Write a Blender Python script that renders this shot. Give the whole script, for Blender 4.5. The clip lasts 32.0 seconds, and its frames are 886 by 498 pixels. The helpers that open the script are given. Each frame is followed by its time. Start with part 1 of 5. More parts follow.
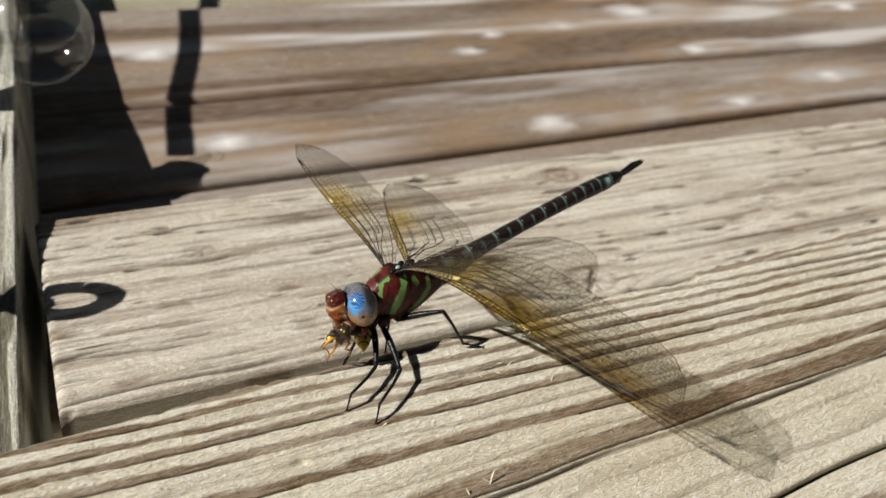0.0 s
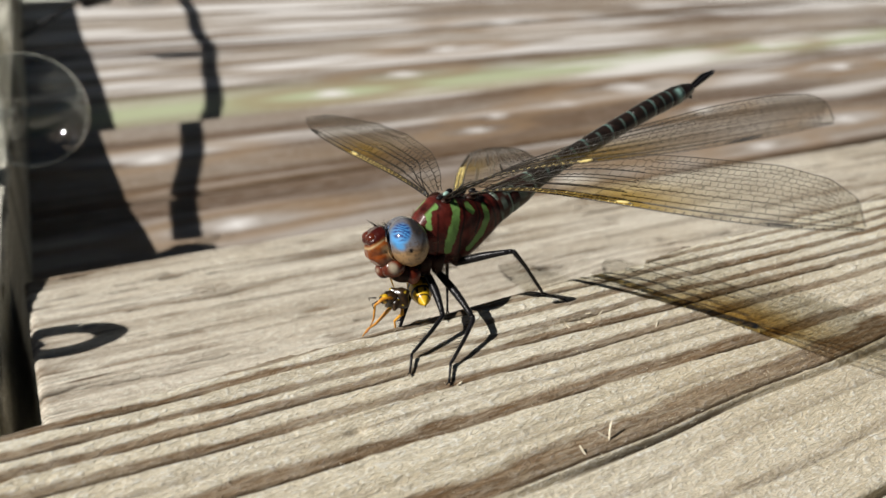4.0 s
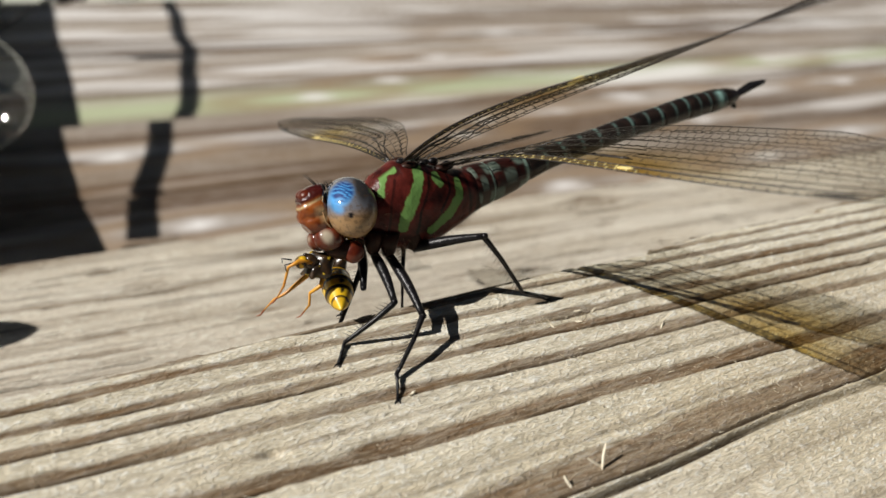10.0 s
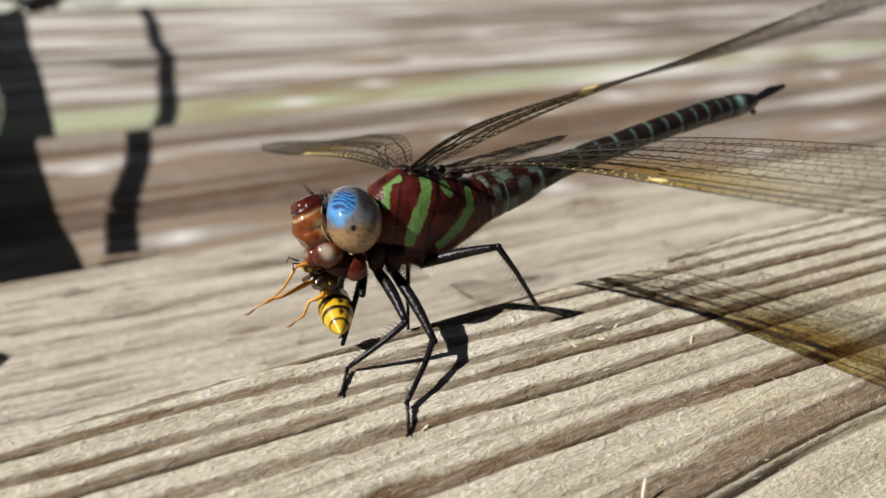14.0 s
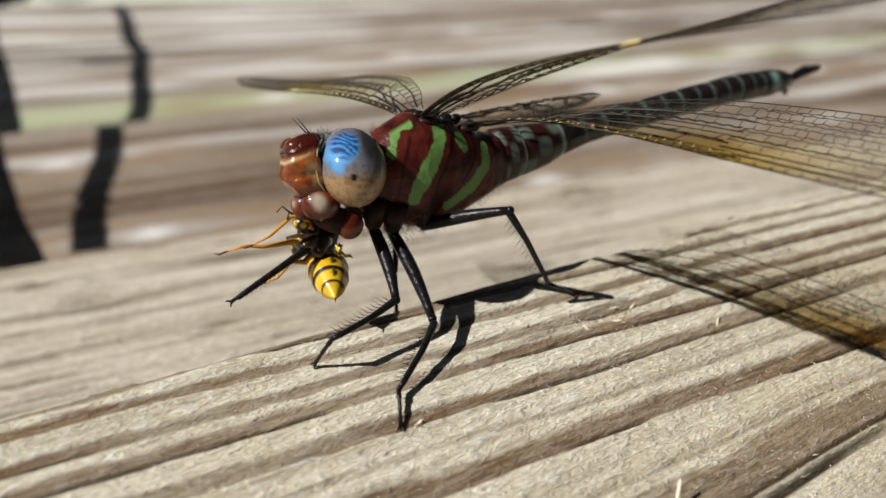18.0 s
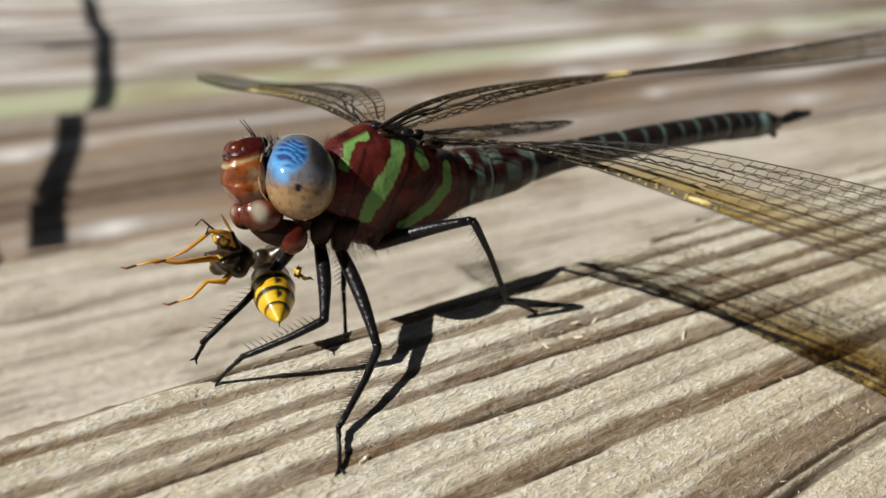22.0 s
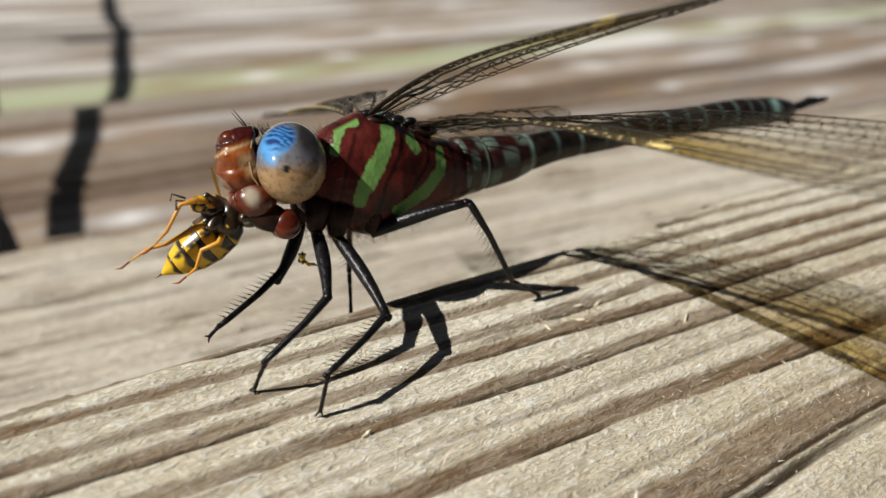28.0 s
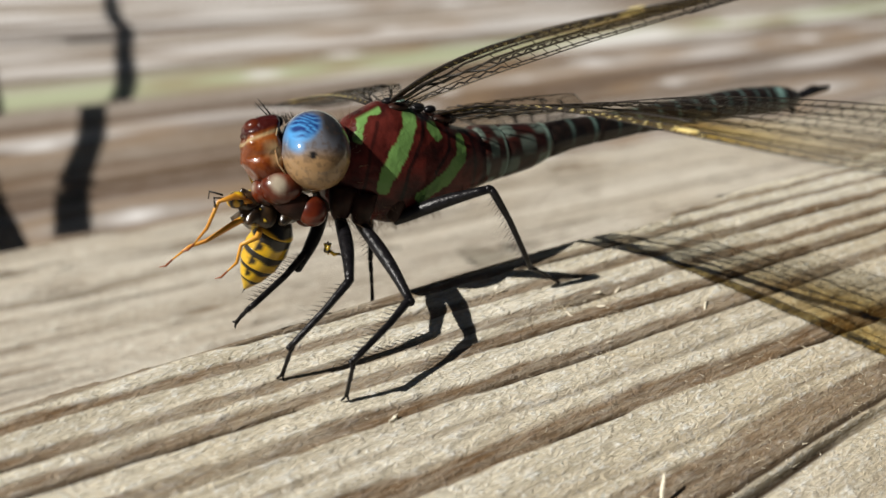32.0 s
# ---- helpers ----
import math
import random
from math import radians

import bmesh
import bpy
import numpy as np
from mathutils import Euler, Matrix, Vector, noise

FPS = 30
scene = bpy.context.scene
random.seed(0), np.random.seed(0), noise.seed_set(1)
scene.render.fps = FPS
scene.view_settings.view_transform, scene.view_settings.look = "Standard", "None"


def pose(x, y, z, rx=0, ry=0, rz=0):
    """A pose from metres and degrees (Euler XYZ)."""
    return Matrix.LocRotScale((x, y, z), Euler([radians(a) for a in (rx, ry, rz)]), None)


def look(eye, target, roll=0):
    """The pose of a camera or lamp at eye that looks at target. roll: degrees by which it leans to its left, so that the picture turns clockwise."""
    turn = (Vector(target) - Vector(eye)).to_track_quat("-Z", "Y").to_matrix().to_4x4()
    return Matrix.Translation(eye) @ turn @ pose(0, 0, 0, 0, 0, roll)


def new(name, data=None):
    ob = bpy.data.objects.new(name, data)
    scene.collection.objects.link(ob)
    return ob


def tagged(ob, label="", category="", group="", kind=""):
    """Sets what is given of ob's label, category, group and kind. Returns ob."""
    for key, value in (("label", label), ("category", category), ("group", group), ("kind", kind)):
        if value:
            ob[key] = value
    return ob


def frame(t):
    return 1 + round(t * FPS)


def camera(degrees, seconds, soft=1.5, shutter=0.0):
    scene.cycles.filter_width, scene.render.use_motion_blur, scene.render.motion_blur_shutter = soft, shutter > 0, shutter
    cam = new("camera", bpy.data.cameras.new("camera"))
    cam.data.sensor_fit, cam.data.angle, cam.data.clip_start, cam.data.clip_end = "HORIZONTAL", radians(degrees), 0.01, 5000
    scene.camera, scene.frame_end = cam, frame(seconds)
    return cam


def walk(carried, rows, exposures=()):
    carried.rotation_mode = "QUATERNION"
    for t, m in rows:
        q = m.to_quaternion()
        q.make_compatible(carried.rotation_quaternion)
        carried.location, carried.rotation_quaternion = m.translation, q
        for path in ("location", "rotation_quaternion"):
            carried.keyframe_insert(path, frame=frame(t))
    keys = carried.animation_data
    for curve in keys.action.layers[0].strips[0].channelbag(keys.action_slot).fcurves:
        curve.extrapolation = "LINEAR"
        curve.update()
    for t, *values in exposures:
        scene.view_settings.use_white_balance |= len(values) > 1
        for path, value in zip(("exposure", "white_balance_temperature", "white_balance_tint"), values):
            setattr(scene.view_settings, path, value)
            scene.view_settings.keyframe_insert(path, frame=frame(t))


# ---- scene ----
cam = camera(59.5, 32.0)
PATH = [
    (0, -0.04961, -0.08205, 0.15374, 39.68, -11.75, -23.32),
    (0.5, -0.05306, -0.08593, 0.14023, 41.48, -11.25, -25.56),
    (1, -0.05365, -0.10200, 0.13497, 43.80, -9.75, -26.97),
    (1.5, -0.05250, -0.10903, 0.13033, 46.46, -7.21, -28.23),
    (2, -0.05670, -0.10334, 0.12683, 48.81, -5.45, -29.10),
    (2.5, -0.05380, -0.10085, 0.11261, 50.60, -4.76, -28.97),
    (3, -0.05501, -0.09348, 0.10546, 51.67, -5.36, -28.11),
    (3.5, -0.05512, -0.09154, 0.09886, 52.15, -6.22, -27.39),
    (5.5, -0.04593, -0.08531, 0.09461, 53.54, -5.68, -28.53),
    (6, -0.04326, -0.08385, 0.09221, 53.92, -5.84, -28.30),
    (6.5, -0.04438, -0.08460, 0.08815, 54.25, -6.13, -27.97),
    (7, -0.04303, -0.08143, 0.08503, 54.46, -6.35, -27.84),
    (7.5, -0.04289, -0.07743, 0.08190, 54.66, -6.58, -27.90),
    (8, -0.04247, -0.07501, 0.08123, 54.73, -6.56, -28.10),
    (8.5, -0.04223, -0.07534, 0.08127, 54.70, -6.56, -28.19),
    (9, -0.04006, -0.07796, 0.07938, 54.52, -6.74, -27.99),
    (9.5, -0.03833, -0.07846, 0.07601, 54.24, -6.99, -27.67),
    (10, -0.03866, -0.07855, 0.07526, 54.07, -7.12, -27.44),
    (10.5, -0.03847, -0.07793, 0.07465, 53.97, -7.06, -27.37),
    (11, -0.03716, -0.07788, 0.07388, 54.01, -6.93, -27.46),
    (11.5, -0.03621, -0.07777, 0.07454, 53.93, -6.85, -27.70),
    (12, -0.03521, -0.07773, 0.07354, 53.95, -6.66, -27.81),
    (12.5, -0.03520, -0.07618, 0.07249, 54.00, -6.54, -28.09),
    (13, -0.03701, -0.07322, 0.07269, 54.22, -6.44, -28.44),
    (13.5, -0.03704, -0.07171, 0.07180, 54.45, -6.51, -28.90),
    (14, -0.03671, -0.06886, 0.07010, 54.49, -6.64, -29.24),
    (14.5, -0.03531, -0.06608, 0.06666, 54.38, -6.82, -29.70),
    (16.5, -0.03209, -0.06065, 0.06047, 54.80, -7.03, -30.60),
    (17, -0.03236, -0.06121, 0.05869, 54.98, -7.06, -30.70),
    (17.5, -0.03224, -0.06095, 0.05843, 55.02, -6.99, -30.59),
    (18, -0.03236, -0.06131, 0.05870, 55.02, -6.91, -30.61),
    (18.5, -0.03201, -0.06169, 0.05903, 55.13, -6.75, -30.70),
    (19, -0.03102, -0.06086, 0.05931, 55.28, -6.61, -30.93),
    (19.5, -0.03042, -0.06073, 0.05941, 55.18, -6.45, -31.19),
    (20, -0.03058, -0.05901, 0.05996, 54.93, -6.56, -31.57),
    (20.5, -0.02807, -0.05632, 0.06168, 54.70, -7.06, -31.83),
    (21, -0.02916, -0.05733, 0.05891, 54.17, -7.26, -32.19),
    (21.5, -0.02762, -0.05710, 0.05902, 53.82, -7.27, -32.18),
    (22, -0.02612, -0.05722, 0.05932, 53.76, -7.20, -32.27),
    (22.5, -0.02541, -0.05790, 0.05928, 53.62, -7.07, -32.21),
    (23, -0.02451, -0.05721, 0.05893, 53.46, -7.17, -32.18),
    (23.5, -0.02531, -0.05776, 0.05855, 53.32, -7.19, -32.09),
    (24, -0.02571, -0.05782, 0.05831, 53.28, -7.29, -31.90),
    (24.5, -0.02626, -0.05798, 0.05824, 53.13, -7.23, -31.69),
    (25, -0.02739, -0.05858, 0.05831, 53.22, -7.24, -31.45),
    (25.5, -0.02782, -0.05844, 0.05821, 53.26, -7.31, -31.42),
    (27.5, -0.02610, -0.05902, 0.05856, 53.10, -6.84, -31.29),
    (28, -0.02603, -0.05960, 0.05909, 53.28, -6.73, -31.21),
    (28.5, -0.02595, -0.05963, 0.05870, 53.35, -6.62, -31.12),
    (29, -0.02627, -0.05954, 0.05870, 53.38, -6.60, -31.07),
    (29.5, -0.02654, -0.05994, 0.05850, 53.41, -6.61, -31.05),
    (30, -0.02653, -0.05968, 0.05838, 53.39, -6.49, -31.14),
    (30.5, -0.02651, -0.05965, 0.05851, 53.36, -6.40, -31.19),
    (31, -0.02722, -0.05945, 0.05873, 53.36, -6.41, -31.23),
    (31.5, -0.02812, -0.05919, 0.05855, 53.23, -6.41, -31.37),
    (32, -0.02854, -0.05935, 0.05789, 53.27, -6.43, -31.40),
]
walk(cam, [(t, pose(*p)) for t, *p in PATH])
cam.data.dof.use_dof = True
cam.data.dof.aperture_fstop = 18.0

# ---- light ----
SUN = Vector((-0.72, 0.21, 0.65)).normalized()
world = bpy.data.worlds.new("sky")
scene.world = world
world.use_nodes = True
wn = world.node_tree.nodes
sky = wn.new("ShaderNodeTexSky")
sky.sky_type = "NISHITA"
sky.sun_disc = False
sky.sun_elevation = math.asin(SUN.z)
sky.sun_rotation = math.atan2(SUN.x, SUN.y)
wn["Background"].inputs["Strength"].default_value = 0.010
world.node_tree.links.new(sky.outputs[0], wn["Background"].inputs["Color"])
sun = new("sun", bpy.data.lights.new("sun", "SUN"))
sun.data.energy, sun.data.angle, sun.data.color = 5.0, radians(0.5), (1.0, 0.96, 0.90)
sun.matrix_world = look(SUN, (0, 0, 0))
scene.view_settings.exposure = 0.06

CM = 0.01


# ---- materials ----
def material(name):
    m = bpy.data.materials.new(name)
    m.use_nodes = True
    nt = m.node_tree
    return m, nt, nt.nodes["Principled BSDF"]


def node(nt, kind, **sets):
    n = nt.nodes.new(kind)
    for key, value in sets.items():
        n.inputs[key.replace("_", " ")].default_value = value
    return n


def ramp(nt, source, stops):
    r = nt.nodes.new("ShaderNodeValToRGB")
    while len(r.color_ramp.elements) < len(stops):
        r.color_ramp.elements.new(0.5)
    for e, (at, col) in zip(r.color_ramp.elements, stops):
        e.position, e.color = at, (*col, 1)
    nt.links.new(source, r.inputs[0])
    return r


def mixed(nt, fac, a, b, kind="MIX"):
    m = nt.nodes.new("ShaderNodeMix")
    m.data_type, m.blend_type = "RGBA", kind
    for sock, v in ((m.inputs[0], fac), (m.inputs[6], a), (m.inputs[7], b)):
        if isinstance(v, bpy.types.NodeSocket):
            nt.links.new(v, sock)
        elif isinstance(v, (int, float)):
            sock.default_value = v
        else:
            sock.default_value = (*v, 1)
    return m.outputs[2]


def wood(name, pale, tan, dark, stain=(0.2, 0.15, 0.1), moss=0.0, fine=1.0, rough=0.8, bump=0.35, dashes=0.8, soft=1.0):
    """Weathered softwood; the mesh's grain attribute says where the dark latewood runs, the rest is fibre noise along x."""
    m, nt, b = material(name)
    attr = nt.nodes.new("ShaderNodeAttribute")
    attr.attribute_name = "grain"
    co = nt.nodes.new("ShaderNodeTexCoord")

    def fibre(sx, sy, scale, detail=4.0, dist=0.0):
        mp = nt.nodes.new("ShaderNodeMapping")
        mp.inputs["Scale"].default_value = (sx, sy, sy)
        nt.links.new(co.outputs["Object"], mp.inputs[0])
        n = node(nt, "ShaderNodeTexNoise", Scale=scale, Detail=detail, Roughness=0.6, Distortion=dist)
        nt.links.new(mp.outputs[0], n.inputs["Vector"])
        return n.outputs["Fac"]

    hair = fibre(0.12, 1, 2600 * fine, 3)
    streak = fibre(0.05, 1, 420 * fine, 4)
    blot = fibre(0.35, 1, 45 * fine, 5, 0.6)
    speck = fibre(0.6, 1, 1500 * fine, 2)
    base = ramp(nt, blot, [(0.36, tan), (0.58, pale)]).outputs[0]
    base = mixed(nt, ramp(nt, streak, [(0.36, (0.8 * soft,) * 3), (0.52, (0, 0, 0))]).outputs[0], base, tuple(0.68 * c for c in tan))
    far = fibre(0.2, 1, 14 * fine, 3, 0.4)
    base = mixed(nt, ramp(nt, far, [(0.48, (0, 0, 0)), (0.66, (0.4,) * 3)]).outputs[0], base, stain)
    base = mixed(nt, ramp(nt, hair, [(0.40, (0.55 * soft,) * 3), (0.52, (0, 0, 0))]).outputs[0], base, tuple(0.6 * c for c in tan))
    base = mixed(nt, ramp(nt, speck, [(0.57, (0, 0, 0)), (0.70, (0.6,) * 3)]).outputs[0], base, tuple(min(1, 1.25 * c) for c in pale))
    fuzz = fibre(0.45, 1, 2500 * fine, 6, 1.2)
    base = mixed(nt, ramp(nt, fuzz, [(0.55, (0, 0, 0)), (0.63, (0.75 * soft,) * 3)]).outputs[0], base, tuple(min(1, 1.3 * c) for c in pale))
    base = mixed(nt, ramp(nt, fuzz, [(0.36, (0.45 * soft,) * 3), (0.45, (0, 0, 0))]).outputs[0], base, tuple(0.5 * c for c in tan))
    mottle = fibre(0.5, 1, 850 * fine, 5, 0.8)
    base = mixed(nt, ramp(nt, mottle, [(0.34, (0.5 * soft,) * 3), (0.47, (0, 0, 0))]).outputs[0], base, tuple(0.72 * c for c in tan))
    base = mixed(nt, ramp(nt, mottle, [(0.56, (0, 0, 0)), (0.66, (0.6 * soft,) * 3)]).outputs[0], base, tuple(min(0.95, 1.22 * c) for c in pale))
    g = nt.nodes.new("ShaderNodeMath")
    g.operation = "MULTIPLY"
    nt.links.new(attr.outputs["Fac"], g.inputs[0])
    nt.links.new(ramp(nt, hair, [(0.36, (1, 1, 1)), (0.66, (0.72,) * 3)]).outputs[0], g.inputs[1])
    late = mixed(nt, ramp(nt, fibre(0.04, 1, 900 * fine, 4), [(0.42, (0.75,) * 3), (0.56, (0, 0, 0))]).outputs[0], dark, tuple(0.55 * c for c in dark))
    base = mixed(nt, g.outputs[0], base, late)
    dash = fibre(0.07, 1, 330 * fine, 2)
    base = mixed(nt, ramp(nt, dash, [(0.655, (0, 0, 0)), (0.69, (dashes,) * 3)]).outputs[0], base, tuple(0.5 * c for c in dark))
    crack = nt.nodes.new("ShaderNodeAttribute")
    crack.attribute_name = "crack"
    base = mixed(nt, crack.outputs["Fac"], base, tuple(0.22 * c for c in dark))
    if moss:
        green = nt.nodes.new("ShaderNodeAttribute")
        green.attribute_name = "moss"
        base = mixed(nt, green.outputs["Fac"], base, (0.47, 0.53, 0.33))
        white = nt.nodes.new("ShaderNodeAttribute")
        white.attribute_name = "bleached"
        base = mixed(nt, white.outputs["Fac"], base, (0.82, 0.80, 0.78))
        rust = nt.nodes.new("ShaderNodeAttribute")
        rust.attribute_name = "rust"
        base = mixed(nt, rust.outputs["Fac"], base, (0.31, 0.205, 0.115))
    nt.links.new(base, b.inputs["Base Color"])
    b.inputs["Roughness"].default_value = rough
    b.inputs["Specular IOR Level"].default_value = 0.25
    h = nt.nodes.new("ShaderNodeMath")
    h.operation = "ADD"
    nt.links.new(fuzz, h.inputs[0])
    grit = nt.nodes.new("ShaderNodeMath")
    grit.operation = "MULTIPLY_ADD"
    grit.inputs[1].default_value = 1.6
    nt.links.new(mottle, grit.inputs[0])
    nt.links.new(hair, grit.inputs[2])
    nt.links.new(grit.outputs[0], h.inputs[1])
    bp = node(nt, "ShaderNodeBump", Strength=bump, Distance=0.0009)
    nt.links.new(h.outputs[0], bp.inputs["Height"])
    nt.links.new(bp.outputs[0], b.inputs["Normal"])
    return m


def plain(name, colour, rough=0.5, metal=0.0, spec=0.5, second=None, scale=300.0, bump=0.0, coat=0.0):
    m, nt, b = material(name)
    co = nt.nodes.new("ShaderNodeTexCoord")
    n = node(nt, "ShaderNodeTexNoise", Scale=scale, Detail=4.0)
    nt.links.new(co.outputs["Object"], n.inputs["Vector"])
    second = second or tuple(0.7 * c for c in colour)
    nt.links.new(ramp(nt, n.outputs["Fac"], [(0.35, colour), (0.65, second)]).outputs[0], b.inputs["Base Color"])
    b.inputs["Roughness"].default_value, b.inputs["Metallic"].default_value = rough, metal
    b.inputs["Specular IOR Level"].default_value = spec
    b.inputs["Coat Weight"].default_value = coat
    b.inputs["Coat Roughness"].default_value = 0.2
    if bump:
        bp = node(nt, "ShaderNodeBump", Strength=bump, Distance=0.0003)
        nt.links.new(n.outputs["Fac"], bp.inputs["Height"])
        nt.links.new(bp.outputs[0], b.inputs["Normal"])
    return m


WOOD_NEAR = wood("weathered_pine", (0.95, 0.89, 0.73), (0.80, 0.71, 0.52), (0.205, 0.122, 0.058), (0.64, 0.51, 0.325), bump=0.65, dashes=0.4, soft=0.85)
WOOD_MID = wood("sunbleached_pine", (0.88, 0.81, 0.69), (0.72, 0.63, 0.50), (0.25, 0.175, 0.11), (0.62, 0.525, 0.40), bump=0.6, dashes=0.9, soft=0.9)
WOOD_SIDE = wood("grey_green_pine", (0.82, 0.80, 0.70), (0.62, 0.59, 0.47), (0.16, 0.145, 0.095), (0.46, 0.45, 0.34), bump=0.8)
WOOD_DECK = wood("stained_decking", (0.60, 0.56, 0.51), (0.40, 0.315, 0.23), (0.135, 0.082, 0.048), (0.29, 0.20, 0.125), moss=1.0, fine=0.25, rough=0.55, bump=0.2, dashes=0.0, soft=0.3)


# ---- mesh helpers ----
LATTICES = {}


def lattice(seed):
    if seed not in LATTICES:
        LATTICES[seed] = np.random.RandomState(seed).rand(64, 64)
    return LATTICES[seed]


def smooth_noise(x, y, seed):
    """Value noise in 0..1 on arrays."""
    tab = lattice(seed)
    xi, yi = np.floor(x).astype(int), np.floor(y).astype(int)
    fx, fy = x - xi, y - yi
    fx, fy = fx * fx * (3 - 2 * fx), fy * fy * (3 - 2 * fy)
    at = lambda a, b: tab[a % 64, b % 64]  # noqa: E731
    return (at(xi, yi) * (1 - fx) + at(xi + 1, yi) * fx) * (1 - fy) + (at(xi, yi + 1) * (1 - fx) + at(xi + 1, yi + 1) * fx) * fy


def grid_mesh(name, gx, gy, top, bottom, attrs, edge=None):
    """A board in metres over the grid lines gx, gy (cm) with a relief top(x, y) (cm) and a flat underside; attrs: float attributes of the top."""
    x, y = np.meshgrid(gx, gy, indexing="ij")
    if edge:
        x, y = edge(x, y)
    z = top(x, y)
    n, m = x.shape
    low = np.full_like(z, bottom)
    ring = [(i, 0) for i in range(n)] + [(n - 1, j) for j in range(1, m)] + [(i, m - 1) for i in range(n - 2, -1, -1)] + [(0, j) for j in range(m - 2, 0, -1)]
    verts = np.stack([x, y, z], -1).reshape(-1, 3)
    base = np.array([(x[i, j], y[i, j], bottom) for i, j in ring])
    idx = np.arange(n * m).reshape(n, m)
    faces = np.stack([idx[:-1, :-1], idx[1:, :-1], idx[1:, 1:], idx[:-1, 1:]], -1).reshape(-1, 4).tolist()
    k, r0 = len(ring), n * m
    for a in range(k):
        b = (a + 1) % k
        faces.append([int(idx[ring[b]]), int(idx[ring[a]]), r0 + a, r0 + b])
    faces.append([r0 + a for a in range(k)][::-1])
    me = bpy.data.meshes.new(name)
    me.from_pydata((np.concatenate([verts, base]) * CM).tolist(), [], faces)
    for key, fn in attrs.items():
        at = me.attributes.new(key, "FLOAT", "POINT")
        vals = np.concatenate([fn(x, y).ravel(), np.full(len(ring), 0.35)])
        at.data.foreach_set("value", vals.astype(np.float32))
    me.polygons.foreach_set("use_smooth", np.concatenate([np.ones((n - 1) * (m - 1), bool), np.zeros(k + 1, bool)]))
    return me


def groove(d, width):
    return np.exp(-((d / width) ** 2))


# ---- boards ----
# near board: dark latewood lines at these distances from its back edge, and two drying checks
LINES = [(1.35, 0.06, 0.8), (1.05, 0.05, 0.8), (0.74, 0.06, 0.9), (0.44, 0.05, 0.8), (0.14, 0.055, 0.9), (-0.17, 0.06, 0.85), (-0.50, 0.07, 0.95), (-0.88, 0.07, 0.9), (-1.26, 0.08, 0.95), (-1.72, 0.09, 0.85),
         (-2.14, 0.05, 0.28), (-2.62, 0.13, 1.0), (-3.2, 0.06, 0.28), (-3.70, 0.22, 1.0), (-4.7, 0.06, 0.28), (-5.3, 0.07, 0.35), (-7.1, 0.25, 0.8), (-8.3, 0.1, 0.6), (-9.6, 0.2, 0.7)]


def wander(x, k):
    return 0.10 * (smooth_noise(x * 0.11 + 7 * k, x * 0 + k, 11) - 0.5) + 0.05 * (smooth_noise(x * 0.45 + 3 * k, x * 0 + k, 12) - 0.5)


def near_grain(x, y):
    g = np.zeros_like(x)
    for k, (at, wide, deep) in enumerate(LINES):
        d = y - at + 0.055 * x * min(1, max(0, (at + 3.6) / 1.2)) - wander(x, k) * (1 + abs(at) * 0.5)
        d = d + 0.03 * (smooth_noise(x * 3, y * 4, 16) - 0.5) + 0.02 * (smooth_noise(x * 9, y * 9, 20) - 0.5)
        wide = 1.75 * wide
        ragged = 0.5 * wide * (smooth_noise(x * 1.3, y * 12 + k, 25) - 0.5)
        band = np.clip((d + 0.55 * wide) / (0.12 * wide), 0, 1) * np.clip((0.85 * wide + ragged - d) / (0.35 * wide), 0, 1)
        g = np.maximum(g, deep * band * (0.8 + 0.4 * smooth_noise(x * 0.5, x * 0 + 3 * k, 13)))
    fine = smooth_noise(x * 0.25, y * 9 + 2 * smooth_noise(x * 0.2, y, 15), 14)
    edge = 0.85 * np.clip((y + 0.17 + 0.12 * (smooth_noise(x * 0.7, x * 0, 17) - 0.5)) / 0.05, 0, 1)
    return np.clip(np.maximum(np.maximum(g, edge), 0.16 * np.clip((fine - 0.66) * 4, 0, 1)), 0, 1)


def near_crack(x, y):
    """Thin black splits: two long checks and short ones under the dark lines."""
    c = groove(y + 3.95 + wander(x, 8) * 2.8, 0.045) * np.clip((x + 4) / 6, 0.2, 1) * np.clip(0.4 + 1.2 * smooth_noise(x * 0.4, x * 0, 19), 0, 1)
    c = np.maximum(c, groove(y + 6.3 - 0.03 * (x - 4) - 0.1 * (smooth_noise(x * 0.3, x * 0, 23) - 0.5), 0.04) * np.clip((x - 1) / 4, 0, 1))
    for k, (at, wide, deep) in enumerate(LINES):
        d = y - at + 0.055 * x * min(1, max(0, (at + 3.6) / 1.2)) - wander(x, k) * (1 + abs(at) * 0.5) + 0.02 * (smooth_noise(x * 3, y * 4, 16) - 0.5)
        c = np.maximum(c, groove(d + 0.75 * wide + 0.01 * (smooth_noise(x * 8, y * 3, 29) - 0.5), 0.024) * np.clip((smooth_noise(x * 0.6, x * 0 + 5 * k, 18) - 0.40) * 8, 0, 0.95) * deep)
    return np.clip(c, 0, 1)


